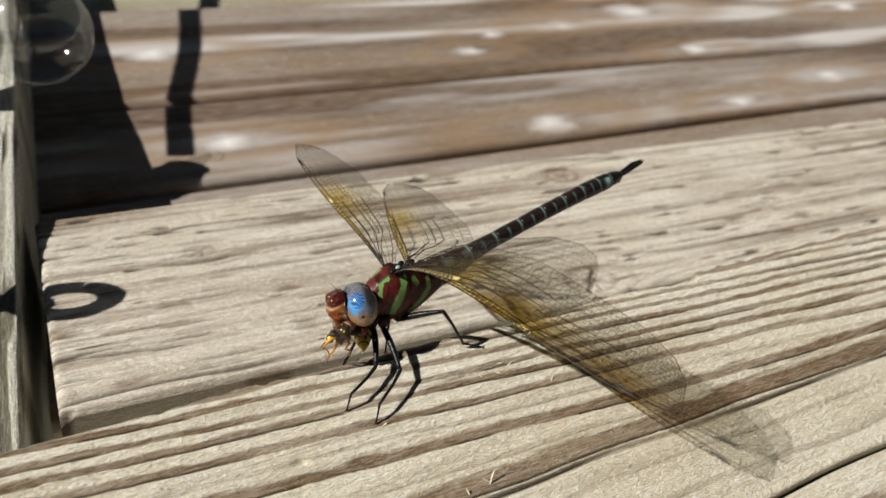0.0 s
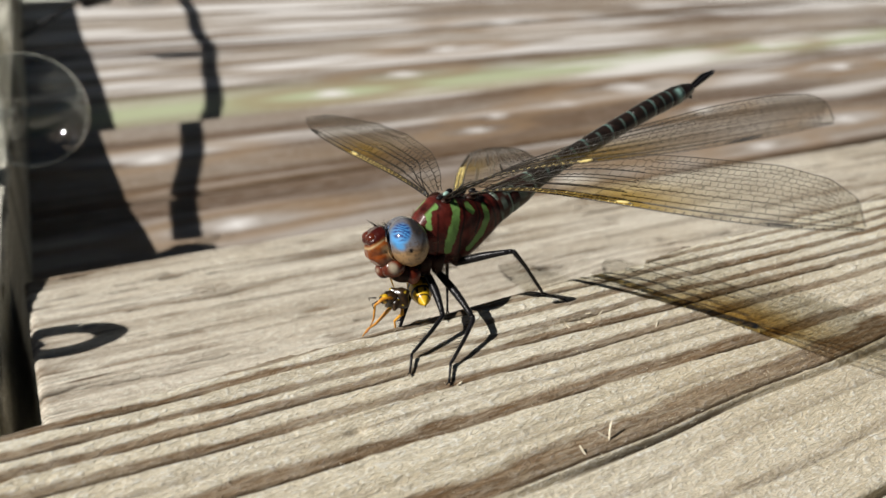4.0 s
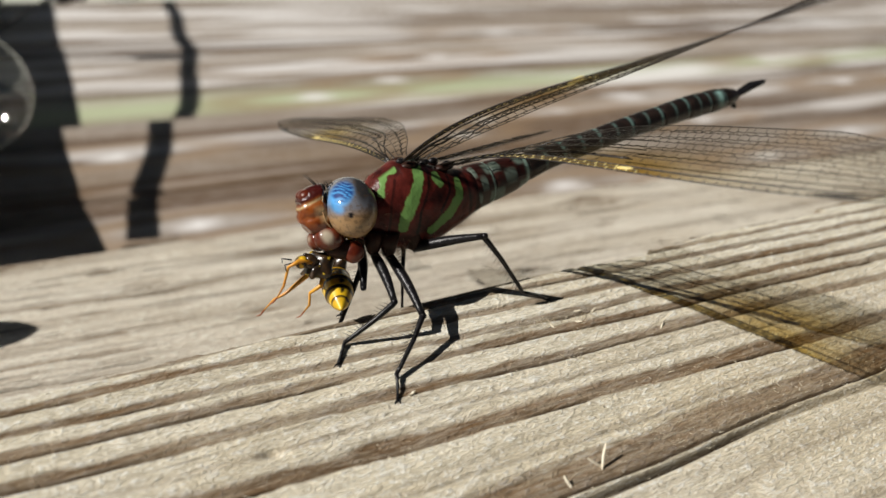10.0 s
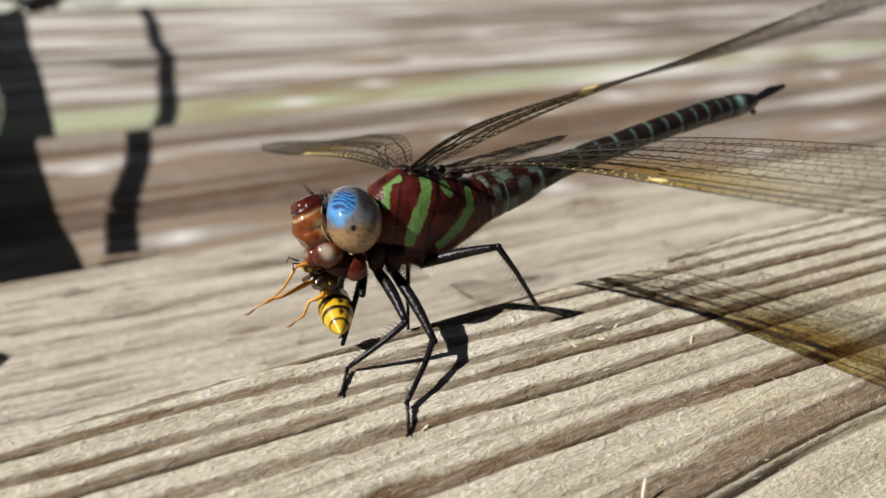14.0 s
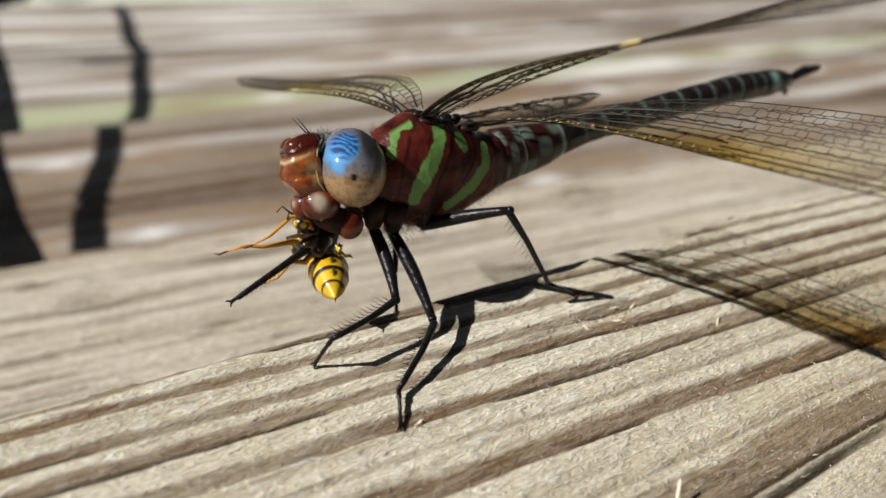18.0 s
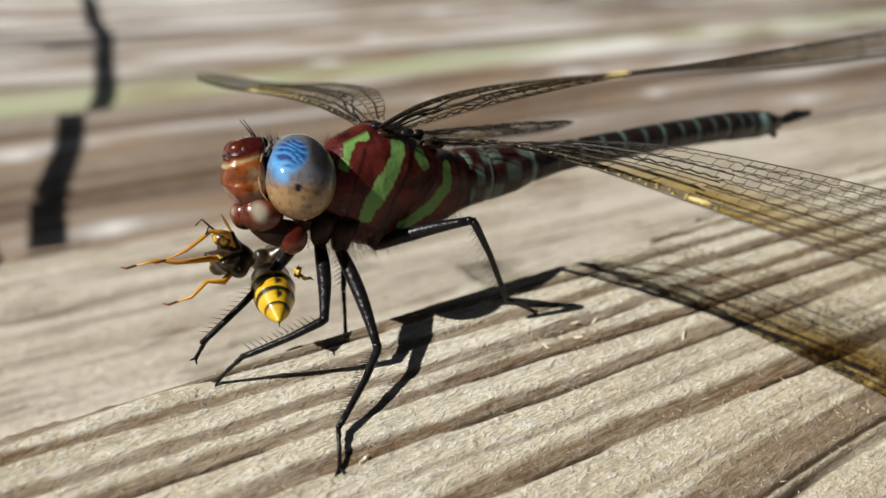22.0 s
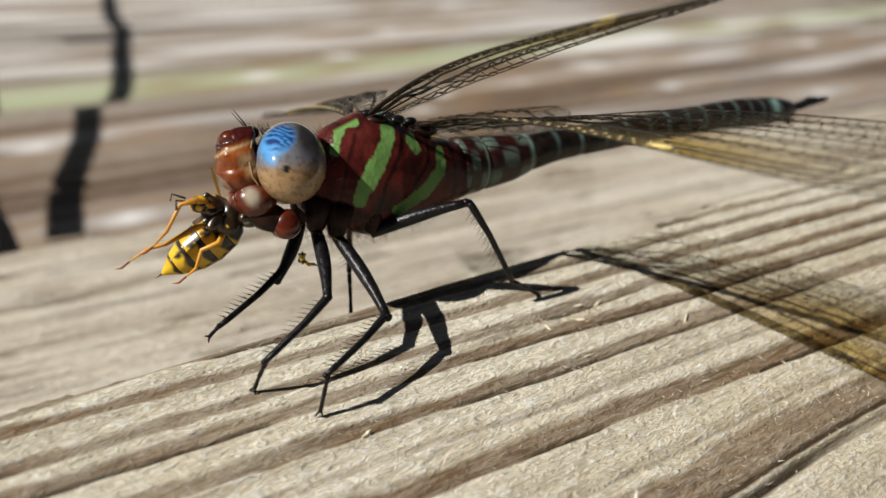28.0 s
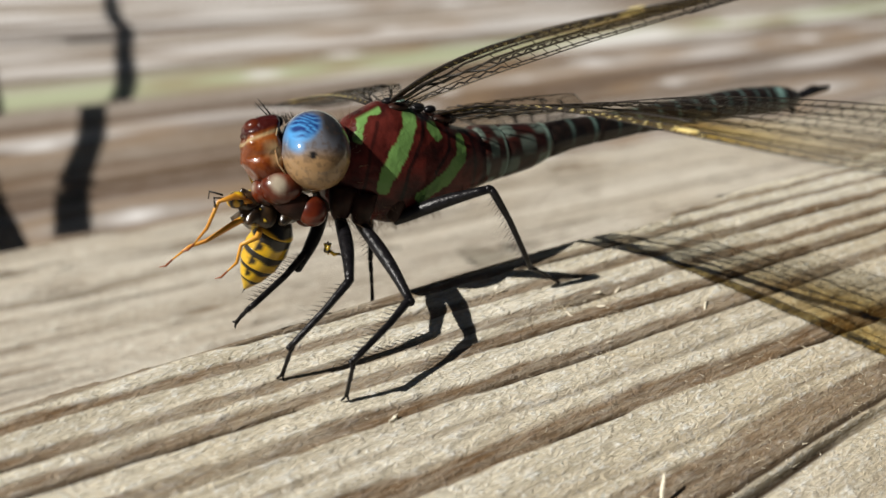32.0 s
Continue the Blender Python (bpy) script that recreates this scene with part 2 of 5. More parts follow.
def near_top(x, y):
    z = -0.016 * near_grain(x, y) + 0.014 * (smooth_noise(x * 0.8, y * 5, 21) - 0.5) + 0.008 * (smooth_noise(x * 4, y * 14, 22) - 0.5) + 0.005 * (smooth_noise(x * 12, y * 20, 24) - 0.5)
    check = groove(y + 3.95 + wander(x, 8) * 2.8, 0.055) * np.clip((x + 4) / 6, 0.2, 1)
    gap = groove(y + 6.3 - 0.03 * (x - 4) - 0.1 * (smooth_noise(x * 0.3, x * 0, 23) - 0.5), 0.04) * np.clip((x - 1) / 4, 0, 1)
    z -= 0.10 * check + 0.6 * gap + 0.05 * near_crack(x, y)
    # knot hole and split near the edge
    z -= 0.10 * groove(np.hypot((x + 2.05) / 1.6, y + 2.0), 0.09) + 0.08 * groove(np.hypot((x + 4.5) / 1.5, y + 0.06), 0.08)
    z -= 0.05 * groove(np.hypot((x - 3.2) / 5, y + 1.12 + 0.05 * np.sin(x * 3)), 0.10)
    return z - 0.16 * np.clip((y + 0.16) / 0.16, 0, 1) ** 2


def near_edge(x, y):
    """The back edge is chipped: it steps in behind x = 4 and wavers."""
    w = 0.13 * (smooth_noise(x * 0.9, x * 0 + 2, 31) - 0.5) + 0.08 * (smooth_noise(x * 4, x * 0 + 5, 32) - 0.5) + 0.04 * (smooth_noise(x * 13, x * 0 + 8, 33) - 0.5)
    w -= 0.26 * np.clip((x - 2.5) / 3.0, 0, 1) - 0.16 * np.clip((x - 5.2) / 0.12, 0, 1) - 0.14 * np.clip((x - 6.5) / 0.1, 0, 1) + 0.30 * np.clip((x - 6.7) / 3, 0, 1) - 0.3 * np.clip((x - 9.9) / 0.1, 0, 1)
    t = np.clip((y + 1.0) / 1.0, 0, 1)
    return x, y + w * t


def steps(*runs):
    return np.concatenate([np.linspace(a, b, n, endpoint=False) for a, b, n in runs])


near_x = steps((-22, -7, 40), (-7, 12, 330), (12, 46, 110))
near_y = np.concatenate([steps((-16, -9, 40), (-9, -4.4, 130), (-4.4, 0, 300)), [0.0]])
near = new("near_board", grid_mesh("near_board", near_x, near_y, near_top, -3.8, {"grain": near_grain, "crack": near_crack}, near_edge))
near.data.materials.append(WOOD_NEAR)
tagged(near, "weathered grey-brown pine board with raised grain and drying cracks", "board", kind="structure")


# second board, one thickness lower and tipped away
def plane_pose(x, y, sx, sy, z0):
    """A pose on the sloped plane z = sx * x + sy * y + z0 (cm) at x, y, with its x axis along the grain."""
    n = Vector((-sx, -sy, 1)).normalized()
    ax = Vector((1, 0, sx)).normalized()
    ay = n.cross(ax)
    m = Matrix((ax, ay, n)).transposed().to_4x4()
    m.translation = Vector((x, y, sx * x + sy * y + z0)) * CM
    return m


KNOTS = ((16.4, 0.9, 0.85), (20.0, 7.9, 0.65), (4.6, 6.2, 0.4))


def mid_grain(x, y):
    x0, y0 = x, y
    for kx, ky, kr in KNOTS:
        y = y + 1.1 * (ky - y0) * np.exp(-(((x0 - kx) / (3.2 * kr)) ** 2 + ((y0 - ky) / (1.9 * kr)) ** 2))
    g = smooth_noise(x * 0.07 + 0.3 * smooth_noise(x * 0.3, y, 41), y * 2.2 + 1.5 * smooth_noise(x * 0.06, y * 0.4, 42), 43)
    dash = smooth_noise(x * 0.6, y * 5, 44)
    knot = np.zeros_like(x)
    for kx, ky, kr in KNOTS:
        r = np.hypot((x0 - kx) / 1.4, y0 - ky)
        turn = np.arctan2(y0 - ky, (x0 - kx) / 1.4)
        knot = np.maximum(knot, np.exp(-((r / kr) ** 2)) * (0.35 + 0.3 * np.sin(r * 12)))
        star = np.clip(1 - np.abs(np.sin(turn * 2.5 + 0.8 * np.sin(r * 3))) * r * 9, 0, 1)
        knot = np.maximum(knot, 1.6 * star * (r < 0.75 * kr))
        knot = np.maximum(knot, 0.8 * np.exp(-(((r - 0.8 * kr) / 0.07) ** 2)))
    line = smooth_noise(x * 0.10, y * 7 + 1.2 * smooth_noise(x * 0.05, y * 0.3, 46), 47)
    return np.clip(0.45 * np.clip((line - 0.62) * 5, 0, 1) + 0.7 * np.clip((g - 0.6) * 4, 0, 1) + 0.8 * np.clip((dash - 0.8) * 8, 0, 1) + 0.6 * knot, 0, 1)


def mid_crack(x, y):
    """Drying checks along the grain, short dark dashes and the star in the big knot."""
    c = groove(y - 2.10 + 0.1 * x, 0.045) * np.clip((3.4 - x) / 1.5, 0, 1)
    c = np.maximum(c, groove(y - 0.35 - 0.02 * x - 0.06 * np.sin(x), 0.06) * np.clip((6.6 - x) / 1.5, 0, 1))
    c = np.maximum(c, groove(y - 4.95 + 0.05 * (x - 5), 0.03) * np.clip((x - 4.5) / 1, 0, 1) * np.clip((9 - x) / 2, 0, 1))
    tick = smooth_noise(x * 0.8 + 3, y * 6, 48)
    c = np.maximum(c, np.clip((tick - 0.86) * 16, 0, 0.9))
    thin = smooth_noise(x * 0.22, y * 11 + 1.5 * smooth_noise(x * 0.1, y, 49), 50)
    c = np.maximum(c, 0.55 * np.clip((thin - 0.83) * 9, 0, 1))
    kx, ky, kr = KNOTS[0]
    r = np.hypot((x - kx) / 1.3, y - ky)
    turn = np.arctan2(y - ky, (x - kx) / 1.3)
    star = np.clip(1 - np.abs(np.sin(turn * 2.0 + 0.5 + 0.7 * np.sin(r * 3))) * r * 7, 0, 1) * np.clip((1.0 * kr - r) * 6, 0, 1)
    return np.clip(np.maximum(c, star), 0, 1)


def mid_top(x, y):
    z = -0.05 * mid_grain(x, y) + 0.03 * (smooth_noise(x * 0.8, y * 5, 45) - 0.5)
    z -= 0.14 * mid_crack(x, y)
    return z - 0.16 * np.clip((0.16 - y) / 0.16, 0, 1) ** 2 - 0.2 * np.clip((y - 9.35) / 0.2, 0, 1) ** 2 - 0.12 * np.clip((0.15 - x) / 0.15, 0, 1) ** 2


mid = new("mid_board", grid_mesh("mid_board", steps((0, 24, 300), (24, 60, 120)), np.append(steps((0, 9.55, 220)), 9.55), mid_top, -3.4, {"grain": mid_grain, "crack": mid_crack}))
mid.matrix_world = plane_pose(-6.6, 1.97, -0.054, -0.335, -2.53)
mid.data.materials.append(WOOD_MID)
tagged(mid, "sun-bleached pine board with knots, dashes and a sawn end", "board", kind="structure")


def side_grain(x, y):
    g = smooth_noise(x * 0.12, y * 3.0 + 1.2 * smooth_noise(x * 0.15, y * 0.5, 51), 52)
    fine = smooth_noise(x * 0.35, y * 11.0 + 2.5 * smooth_noise(x * 0.2, y, 53), 54)
    return np.clip(np.maximum((g - 0.45) * 3.2, (fine - 0.55) * 4.5), 0, 1)


side = new("side_board", grid_mesh("side_board", steps((0, 30, 240), (30, 120, 80)), np.append(steps((0, 9, 240)), 9.0),
           lambda x, y: 0.9 * np.clip((24 - x) / 12, 0, 1) - 0.3 * np.clip((x - 22) / 9, 0, 1) - 0.07 * side_grain(x, y) - 0.2 * np.clip((0.2 - y) / 0.2, 0, 1) ** 2, -5.0, {"grain": side_grain}))
side.matrix_world = plane_pose(-7.5, 0.4, -0.03, -0.178, -4.05) @ pose(0, 0, 0, 0, 0, 87.3)
side.data.materials.append(WOOD_SIDE)
tagged(side, "grey-green weathered board with its grain running away from the others", "board", kind="structure")

# lower decking: boards side by side on one sloping plane
DECK_SX, DECK_SY, DECK_Z = -0.028, -0.175, -7.99
SLANT = math.cos(math.atan(DECK_SY))
# pale knots: x, y and size (cm)
DECK_KNOTS = [(33.2, 17.3, 1.1), (43.3, 19.2, 1.2), (18.9, 17.4, 1.3), (1.5, 19.0, 1.1), (33.6, 30.1, 1.7), (26.8, 28.7, 1.1), (56.0, 29.0, 1.3), (18.0, 25.9, 0.8), (20.7, 27.9, 0.8), (35.0, 24.0, 1.0), (-0.6, 28.0, 1.2),
              (13.4, 37.9, 1.4), (38.6, 55.0, 1.8), (27.8, 47.1, 1.5), (20.5, 40.8, 1.3), (59.7, 39.1, 1.6)]
# the joint at 16.2 is put there to stand in for a shadow band
SEAMS = [5.0, 16.2, 23.0, 33.6, 44.2, 54.8, 65.4, 76.0]
for k in range(len(SEAMS) - 1):
    y0, y1 = SEAMS[k], SEAMS[k + 1] - 0.25
    drop = (0.25, 0.0, 0.0, 0.85, 0.9, 0.7, 0.8)[k]

    def deck_grain(x, y, k=k):
        g = smooth_noise(x * 0.03 + k * 5, y * 0.6 + 0.8 * smooth_noise(x * 0.03, y * 0.2, 61), 62 + k)
        h = smooth_noise(x * 0.012 + k * 3, y * 0.35, 63)
        return np.clip(np.clip((g - 0.42) * 2.2, 0, 0.9) * 0.75 + 0.5 * np.clip((h - 0.55) * 4, 0, 1) + (0.58 if k < 3 else 0.12 if k < 4 else 0.32), 0, 1)

    def deck_pale(x, y, k=k, y0=y0):
        streak = smooth_noise(x * 0.045 + 9 * k, y * 0.7, 64) * 0.6 + smooth_noise(x * 0.16 + 4 * k, y * 1.6, 67) * 0.4
        p = 0.85 * np.clip((streak - 0.53) * 5, 0, 1) * (0.35 if k < 2 else 0.7 if k < 3 else 1.0)
        for kx, ky, kr in DECK_KNOTS:
            p = np.maximum(p, np.clip(1.35 - 1.3 * np.hypot((x - kx) / 1.5, y - (ky - y0) / SLANT) / kr - 0.5 * smooth_noise(x * 0.9, y * 2.2, 65), 0, 1))
        return p

    def deck_rust(x, y, k=k, y0=y0):
        p = 0 * x
        for kx, ky, kr in DECK_KNOTS:
            r = np.hypot((x - kx) / 3.6, y - (ky - y0) / SLANT) / kr
            p = np.maximum(p, 0.55 * np.exp(-(((r - 1.2) / 0.4) ** 2)))
        rim = np.clip(1 - y / 1.6, 0, 1) * smooth_noise(x * 0.08 + k, y * 0 + 3, 68)
        return np.clip(np.maximum(p, 0.6 * rim * (k < 3)), 0, 1)

    def deck_moss(x, y, k=k):
        if k != 3:
            return 0 * x
        return 0.9 * np.exp(-(((y - 4.5 - 0.01 * x) / 2.2) ** 2)) * np.clip(0.6 + 0.8 * smooth_noise(x * 0.06, y * 0.5, 71), 0, 1)

    def deck_top(x, y, k=k, w=y1 - y0):
        edge = np.minimum(y, w / math.cos(math.atan(DECK_SY)) - y)
        return -0.06 * (smooth_noise(x * 0.1, y * 2, 66 + k) - 0.5) - 0.3 * np.clip((0.3 - edge) / 0.3, 0, 1) ** 2

    width = (y1 - y0) / math.cos(math.atan(DECK_SY))
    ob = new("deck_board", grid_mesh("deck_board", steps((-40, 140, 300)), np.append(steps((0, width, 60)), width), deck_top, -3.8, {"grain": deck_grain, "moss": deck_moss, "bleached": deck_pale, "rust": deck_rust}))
    ob.matrix_world = plane_pose(0, y0, DECK_SX, DECK_SY, DECK_Z - drop)
    ob.data.materials.append(WOOD_DECK)
    tagged(ob, "stained wet-looking deck board" + (" with a green algae streak" if k == 3 else ""), "board", kind="structure")

# pale ground far below and around
gm = bpy.data.meshes.new("ground")
gm.from_pydata([(-60, -60, -0.42), (60, -60, -0.42), (60, 60, -0.42), (-60, 60, -0.42)], [], [(0, 1, 2, 3)])
ground = new("ground", gm)
gm.materials.append(plain("pale_gravel", (0.66, 0.66, 0.60), 0.9, second=(0.56, 0.58, 0.48), scale=30, bump=0.3))
tagged(ground, "pale sunlit gravel ground beyond the decking", "ground", kind="structure")

# torn wood fibres standing on the near board
TORN = [(2.7, -2.12, 0.35, 0.02, 110), (3.1, -1.22, 0.12, 0.05, 70), (2.55, -1.14, 0.16, 0.04, 50), (2.95, -1.5, 0.12, 0.03, 40), (4.6, -3.3, 0.9, 0.25, 160), (2.2, -3.2, 0.9, 0.2, 120)]


def fibres(count, seed):
    rs = np.random.RandomState(seed)
    verts, faces = [], []
    xs, ys, big = list(rs.uniform(-7, 13, count)), list(-rs.uniform(0.05, 7.0, count)), [1.0] * count
    # torn places where the fibres stand thicker: middle, spread along and across, how many
    for cx, cy, sx, sy, many in TORN:
        xs += list(rs.normal(cx, sx, many))
        ys += list(np.minimum(-0.08, rs.normal(cy, sy, many) + (0 if sx < 0.3 else -0.6 * (np.array(xs[-many:]) - cx))))
        big += list(rs.uniform(0.8, 1.9, many))
    for x, y, z, b in zip(xs, ys, near_top(np.array(xs), np.array(ys)), big):
        long, a, up = b * rs.uniform(0.015, 0.055), rs.uniform(-0.9, 0.9), rs.uniform(0.03, 0.3) * b * b
        w = rs.uniform(0.002, 0.006)
        tip = (x + rs.choice([-1, 1]) * long * math.cos(a), y + long * math.sin(a), z + long * up)
        n = len(verts)
        verts += [(x, y - w, z - 0.01), (x, y + w, z - 0.01), (x, y, z + 1.6 * w), tip]
        faces += [(n, n + 1, n + 3), (n + 1, n + 2, n + 3), (n + 2, n, n + 3)]
    me = bpy.data.meshes.new("wood_fibre")
    me.from_pydata((np.array(verts) * CM).tolist(), [], faces)
    return me


FIBRE = plain("torn_fibre", (0.88, 0.82, 0.67), 0.8, second=(0.74, 0.65, 0.48), scale=150)
fib = new("wood_fibre", fibres(5200, 77))
fib.data.materials.append(FIBRE)
tagged(fib, "pale torn wood fibres standing up from the board", "wood fibre", kind="stuff")


# loose splinters and chips lying on the near board
def shard(name, x, y, turn, long, wide, high, lift, label):
    z = float(near_top(np.array([x]), np.array([y]))[0])
    rs = np.random.RandomState(int(100 * abs(x) + 10 * abs(y)))
    pts = [(s, wide * (1 - abs(2 * s / long - 0.9) ** 2 * 0.8) * rs.uniform(0.7, 1.1)) for s in np.linspace(0, long, 7)]
    verts, faces = [], []
    for s, w in pts:
        verts += [(s, -w, 0), (s, w, 0), (s, 0.4 * w, high * rs.uniform(0.6, 1)), (s, -0.5 * w, high * rs.uniform(0.6, 1))]
    for k in range(len(pts) - 1):
        for a in range(4):
            b = (a + 1) % 4
            faces.append((4 * k + a, 4 * k + b, 4 * k + 4 + b, 4 * k + 4 + a))
    faces += [(3, 2, 1, 0), tuple(4 * (len(pts) - 1) + a for a in range(4))]
    me = bpy.data.meshes.new(name)
    me.from_pydata((np.array(verts) * CM).tolist(), [], faces)
    me.materials.append(FIBRE)
    ob = new(name, me)
    ob.matrix_world = pose(x * CM, y * CM, (z - 0.01) * CM, 0, -lift, turn)
    return tagged(ob, label, "wood chip", "chips on the board")


shard("splinter", 1.58, -3.72, 60, 0.34, 0.022, 0.03, 55, "upright torn splinter on the weathered board")
shard("splinter", 1.60, -3.70, 150, 0.26, 0.018, 0.03, 30, "slanting torn splinter on the weathered board")
shard("splinter", 1.05, -3.80, 115, 0.18, 0.02, 0.03, 40, "short torn splinter on the weathered board")
shard("wood_chip", -0.16, -1.78, 20, 0.12, 0.032, 0.045, 5, "white loose wood chip on the board")
for k, (x, y) in enumerate(((2.75, -1.18), (3.05, -1.06), (3.25, -1.20), (3.5, -1.02), (2.5, -1.3), (2.9, -1.28), (1.9, -0.60), (4.1, -1.9))):
    shard("wood_chip", x, y, 40 * k % 180 - 60, 0.09 + 0.03 * (k % 4), 0.012 + 0.004 * (k % 3), 0.02, 8 + 6 * (k % 3), "pale torn wood chip on the board")


# ---- part helpers ----
def part(name, bm, mat, parent, label="", smooth=True, at=None):
    """Links a bmesh (cm) as one mesh object under its thing or part."""
    me = bpy.data.meshes.new(name)
    bmesh.ops.scale(bm, vec=(CM, CM, CM), verts=bm.verts)
    bm.to_mesh(me)
    bm.free()
    if smooth:
        me.polygons.foreach_set("use_smooth", np.ones(len(me.polygons), bool))
    if mat:
        me.materials.append(mat)
    ob = new(name, me)
    ob.parent = parent
    if at is not None:
        ob.matrix_basis = at
    if label:
        ob["label"] = label
    return ob


def empty(name, label, category, group=""):
    return tagged(new(name), label, category, group)


def paint(ob, key, fn):
    """A float attribute on the points of ob from their places in cm."""
    me = ob.data
    co = np.zeros(len(me.vertices) * 3)
    me.vertices.foreach_get("co", co)
    co = co.reshape(-1, 3) / CM
    at = me.attributes.new(key, "FLOAT", "POINT")
    at.data.foreach_set("value", np.asarray(fn(co[:, 0], co[:, 1], co[:, 2]), np.float32))


def loft(rings, sides=24, power=2.0, cap=True):
    """A skin over rings (centre, across axis, up axis, half width, half height above, half height below)."""
    bm = bmesh.new()
    loops = []
    for c, u, v, a, b, d in rings:
        row = []
        for k in range(sides):
            w = 2 * math.pi * k / sides
            cw, sw = math.cos(w), math.sin(w)
            px = math.copysign(abs(cw) ** (2 / power), cw) * a
            pz = math.copysign(abs(sw) ** (2 / power), sw) * (b if sw > 0 else d)
            row.append(bm.verts.new(Vector(c) + Vector(u) * px + Vector(v) * pz))
        loops.append(row)
    for p, q in zip(loops, loops[1:]):
        for k in range(sides):
            bm.faces.new((p[k], p[(k + 1) % sides], q[(k + 1) % sides], q[k]))
    if cap:
        bm.faces.new(loops[0][::-1])
        bm.faces.new(loops[-1])
    bmesh.ops.recalc_face_normals(bm, faces=bm.faces)
    return bm


def fine_loft(keys, count, sides, power=2.0):
    """Along x: keys (x, z, half width, up, down), resampled smoothly."""
    keys = np.array(keys, float)
    xs = np.linspace(keys[0, 0], keys[-1, 0], count)
    cols = []
    for n in range(1, keys.shape[1]):
        raw = np.interp(xs, keys[:, 0], keys[:, n])
        soft = np.convolve(np.pad(raw, 3, "edge"), [1, 2, 3, 4, 3, 2, 1], "valid") / 16
        cols.append(soft)
    return loft([((x, 0, z), (0, 1, 0), (0, 0, 1), a, b, d) for x, z, a, b, d in zip(xs, *cols)], sides, power)


def tube(points, radii, sides=8, bm=None):
    bm = bm or bmesh.new()
    pts = [Vector(p) for p in points]
    loops = []
    for i, p in enumerate(pts):
        way = (pts[min(i + 1, len(pts) - 1)] - pts[max(i - 1, 0)]).normalized()
        u = way.orthogonal().normalized() if i == 0 else (u - way * u.dot(way)).normalized()
        v = way.cross(u)
        loops.append([bm.verts.new(p + (u * math.cos(2 * math.pi * k / sides) + v * math.sin(2 * math.pi * k / sides)) * radii[i]) for k in range(sides)])
    for p, q in zip(loops, loops[1:]):
        for k in range(sides):
            bm.faces.new((p[k], p[(k + 1) % sides], q[(k + 1) % sides], q[k]))
    bm.faces.new(loops[0][::-1])
    bm.faces.new(loops[-1])
    return bm


def ball(centre, radii, seg=24, rings=16, bm=None, turn=None):
    bm = bm or bmesh.new()
    m = Matrix.Translation(centre) @ (turn or Matrix()) @ Matrix.Diagonal((*radii, 1))
    bmesh.ops.create_uvsphere(bm, u_segments=seg, v_segments=rings, radius=1, matrix=m)
    return bm


def spline_in(rows, t):
    """Rows of (t, values...) read at t, straight between rows."""
    a = np.array(rows, float)
    return [float(np.interp(t, a[:, 0], a[:, n])) for n in range(1, a.shape[1])]


# ---- string lights ----
def glass_material():
    m, nt, b = material("bulb_glass")
    out = nt.nodes["Material Output"]
    clear = nt.nodes.new("ShaderNodeBsdfTransparent")
    clear.inputs["Color"].default_value = (0.94, 0.95, 0.95, 1)
    gloss = nt.nodes.new("ShaderNodeBsdfGlossy")
    gloss.inputs["Roughness"].default_value = 0.05
    rim = nt.nodes.new("ShaderNodeLayerWeight")
    rim.inputs["Blend"].default_value = 0.35
    edge = ramp(nt, rim.outputs["Facing"], [(0.0, (0.10,) * 3), (0.55, (0.14,) * 3), (0.9, (0.75,) * 3)])
    mix = nt.nodes.new("ShaderNodeMixShader")
    nt.links.new(edge.outputs[0], mix.inputs[0])
    nt.links.new(clear.outputs[0], mix.inputs[1])
    nt.links.new(gloss.outputs[0], mix.inputs[2])
    nt.links.new(mix.outputs[0], out.inputs["Surface"])
    return m


GLASS = glass_material()
RUBBER = plain("black_cable", (0.018, 0.018, 0.018), 0.5, second=(0.03, 0.03, 0.03), scale=200, bump=0.1)
BRASS = plain("nickel_cap", (0.55, 0.52, 0.46), 0.3, metal=1.0, scale=300)

TAG = plain("white_tag", (0.80, 0.80, 0.78), 0.6, second=(0.72, 0.72, 0.70), scale=100)


def bulb(where, axis, label):
    """A clear globe bulb: its glass centred at where (cm), its socket along axis."""
    b = empty("string_light_bulb", label, "light bulb", "string light bulbs")
    a = Vector(axis).normalized()
    b.matrix_world = Matrix.Translation(Vector(where) * CM) @ a.to_track_quat("X", "Z").to_matrix().to_4x4()
    r = 2.1
    prof = [(-r * math.cos(w), r * math.sin(w)) for w in np.linspace(0.02, 2.62, 36)] + [(2.05, 0.85), (2.3, 0.72)]
    part("globe", loft([((x, 0, 0), (0, 1, 0), (0, 0, 1), y, y, y) for x, y in prof], 48, cap=False), GLASS, b, "clear glass globe").visible_shadow = False
    part("cap", tube([(2.15, 0, 0), (2.9, 0, 0)], [0.72, 0.70], 24), BRASS, b, "metal screw cap")
    part("socket", tube([(2.7, 0, 0), (2.8, 0, 0), (4.6, 0, 0), (4.9, 0, 0)], [0.78, 0.82, 0.78, 0.5], 24), RUBBER, b, "black rubber socket")
    part("stem", tube([(2.2, 0, 0), (1.0, 0, 0), (0.6, 0.05, 0)], [0.4, 0.22, 0.12], 14), GLASS, b, "glass stem")
    part("filament", tube([(0.7 + 0.16 * math.sin(k * 1.9), 0.55 * math.cos(k * 0.7), 0.55 * math.sin(k * 0.7)) for k in range(10)], [0.012] * 10, 5), BRASS, b, "coiled wire filament")
    return b


bulb((-5.69, 20.34, -5.40), (-1, -0.55, 0.25), "clear round glass string light bulb beside the board")
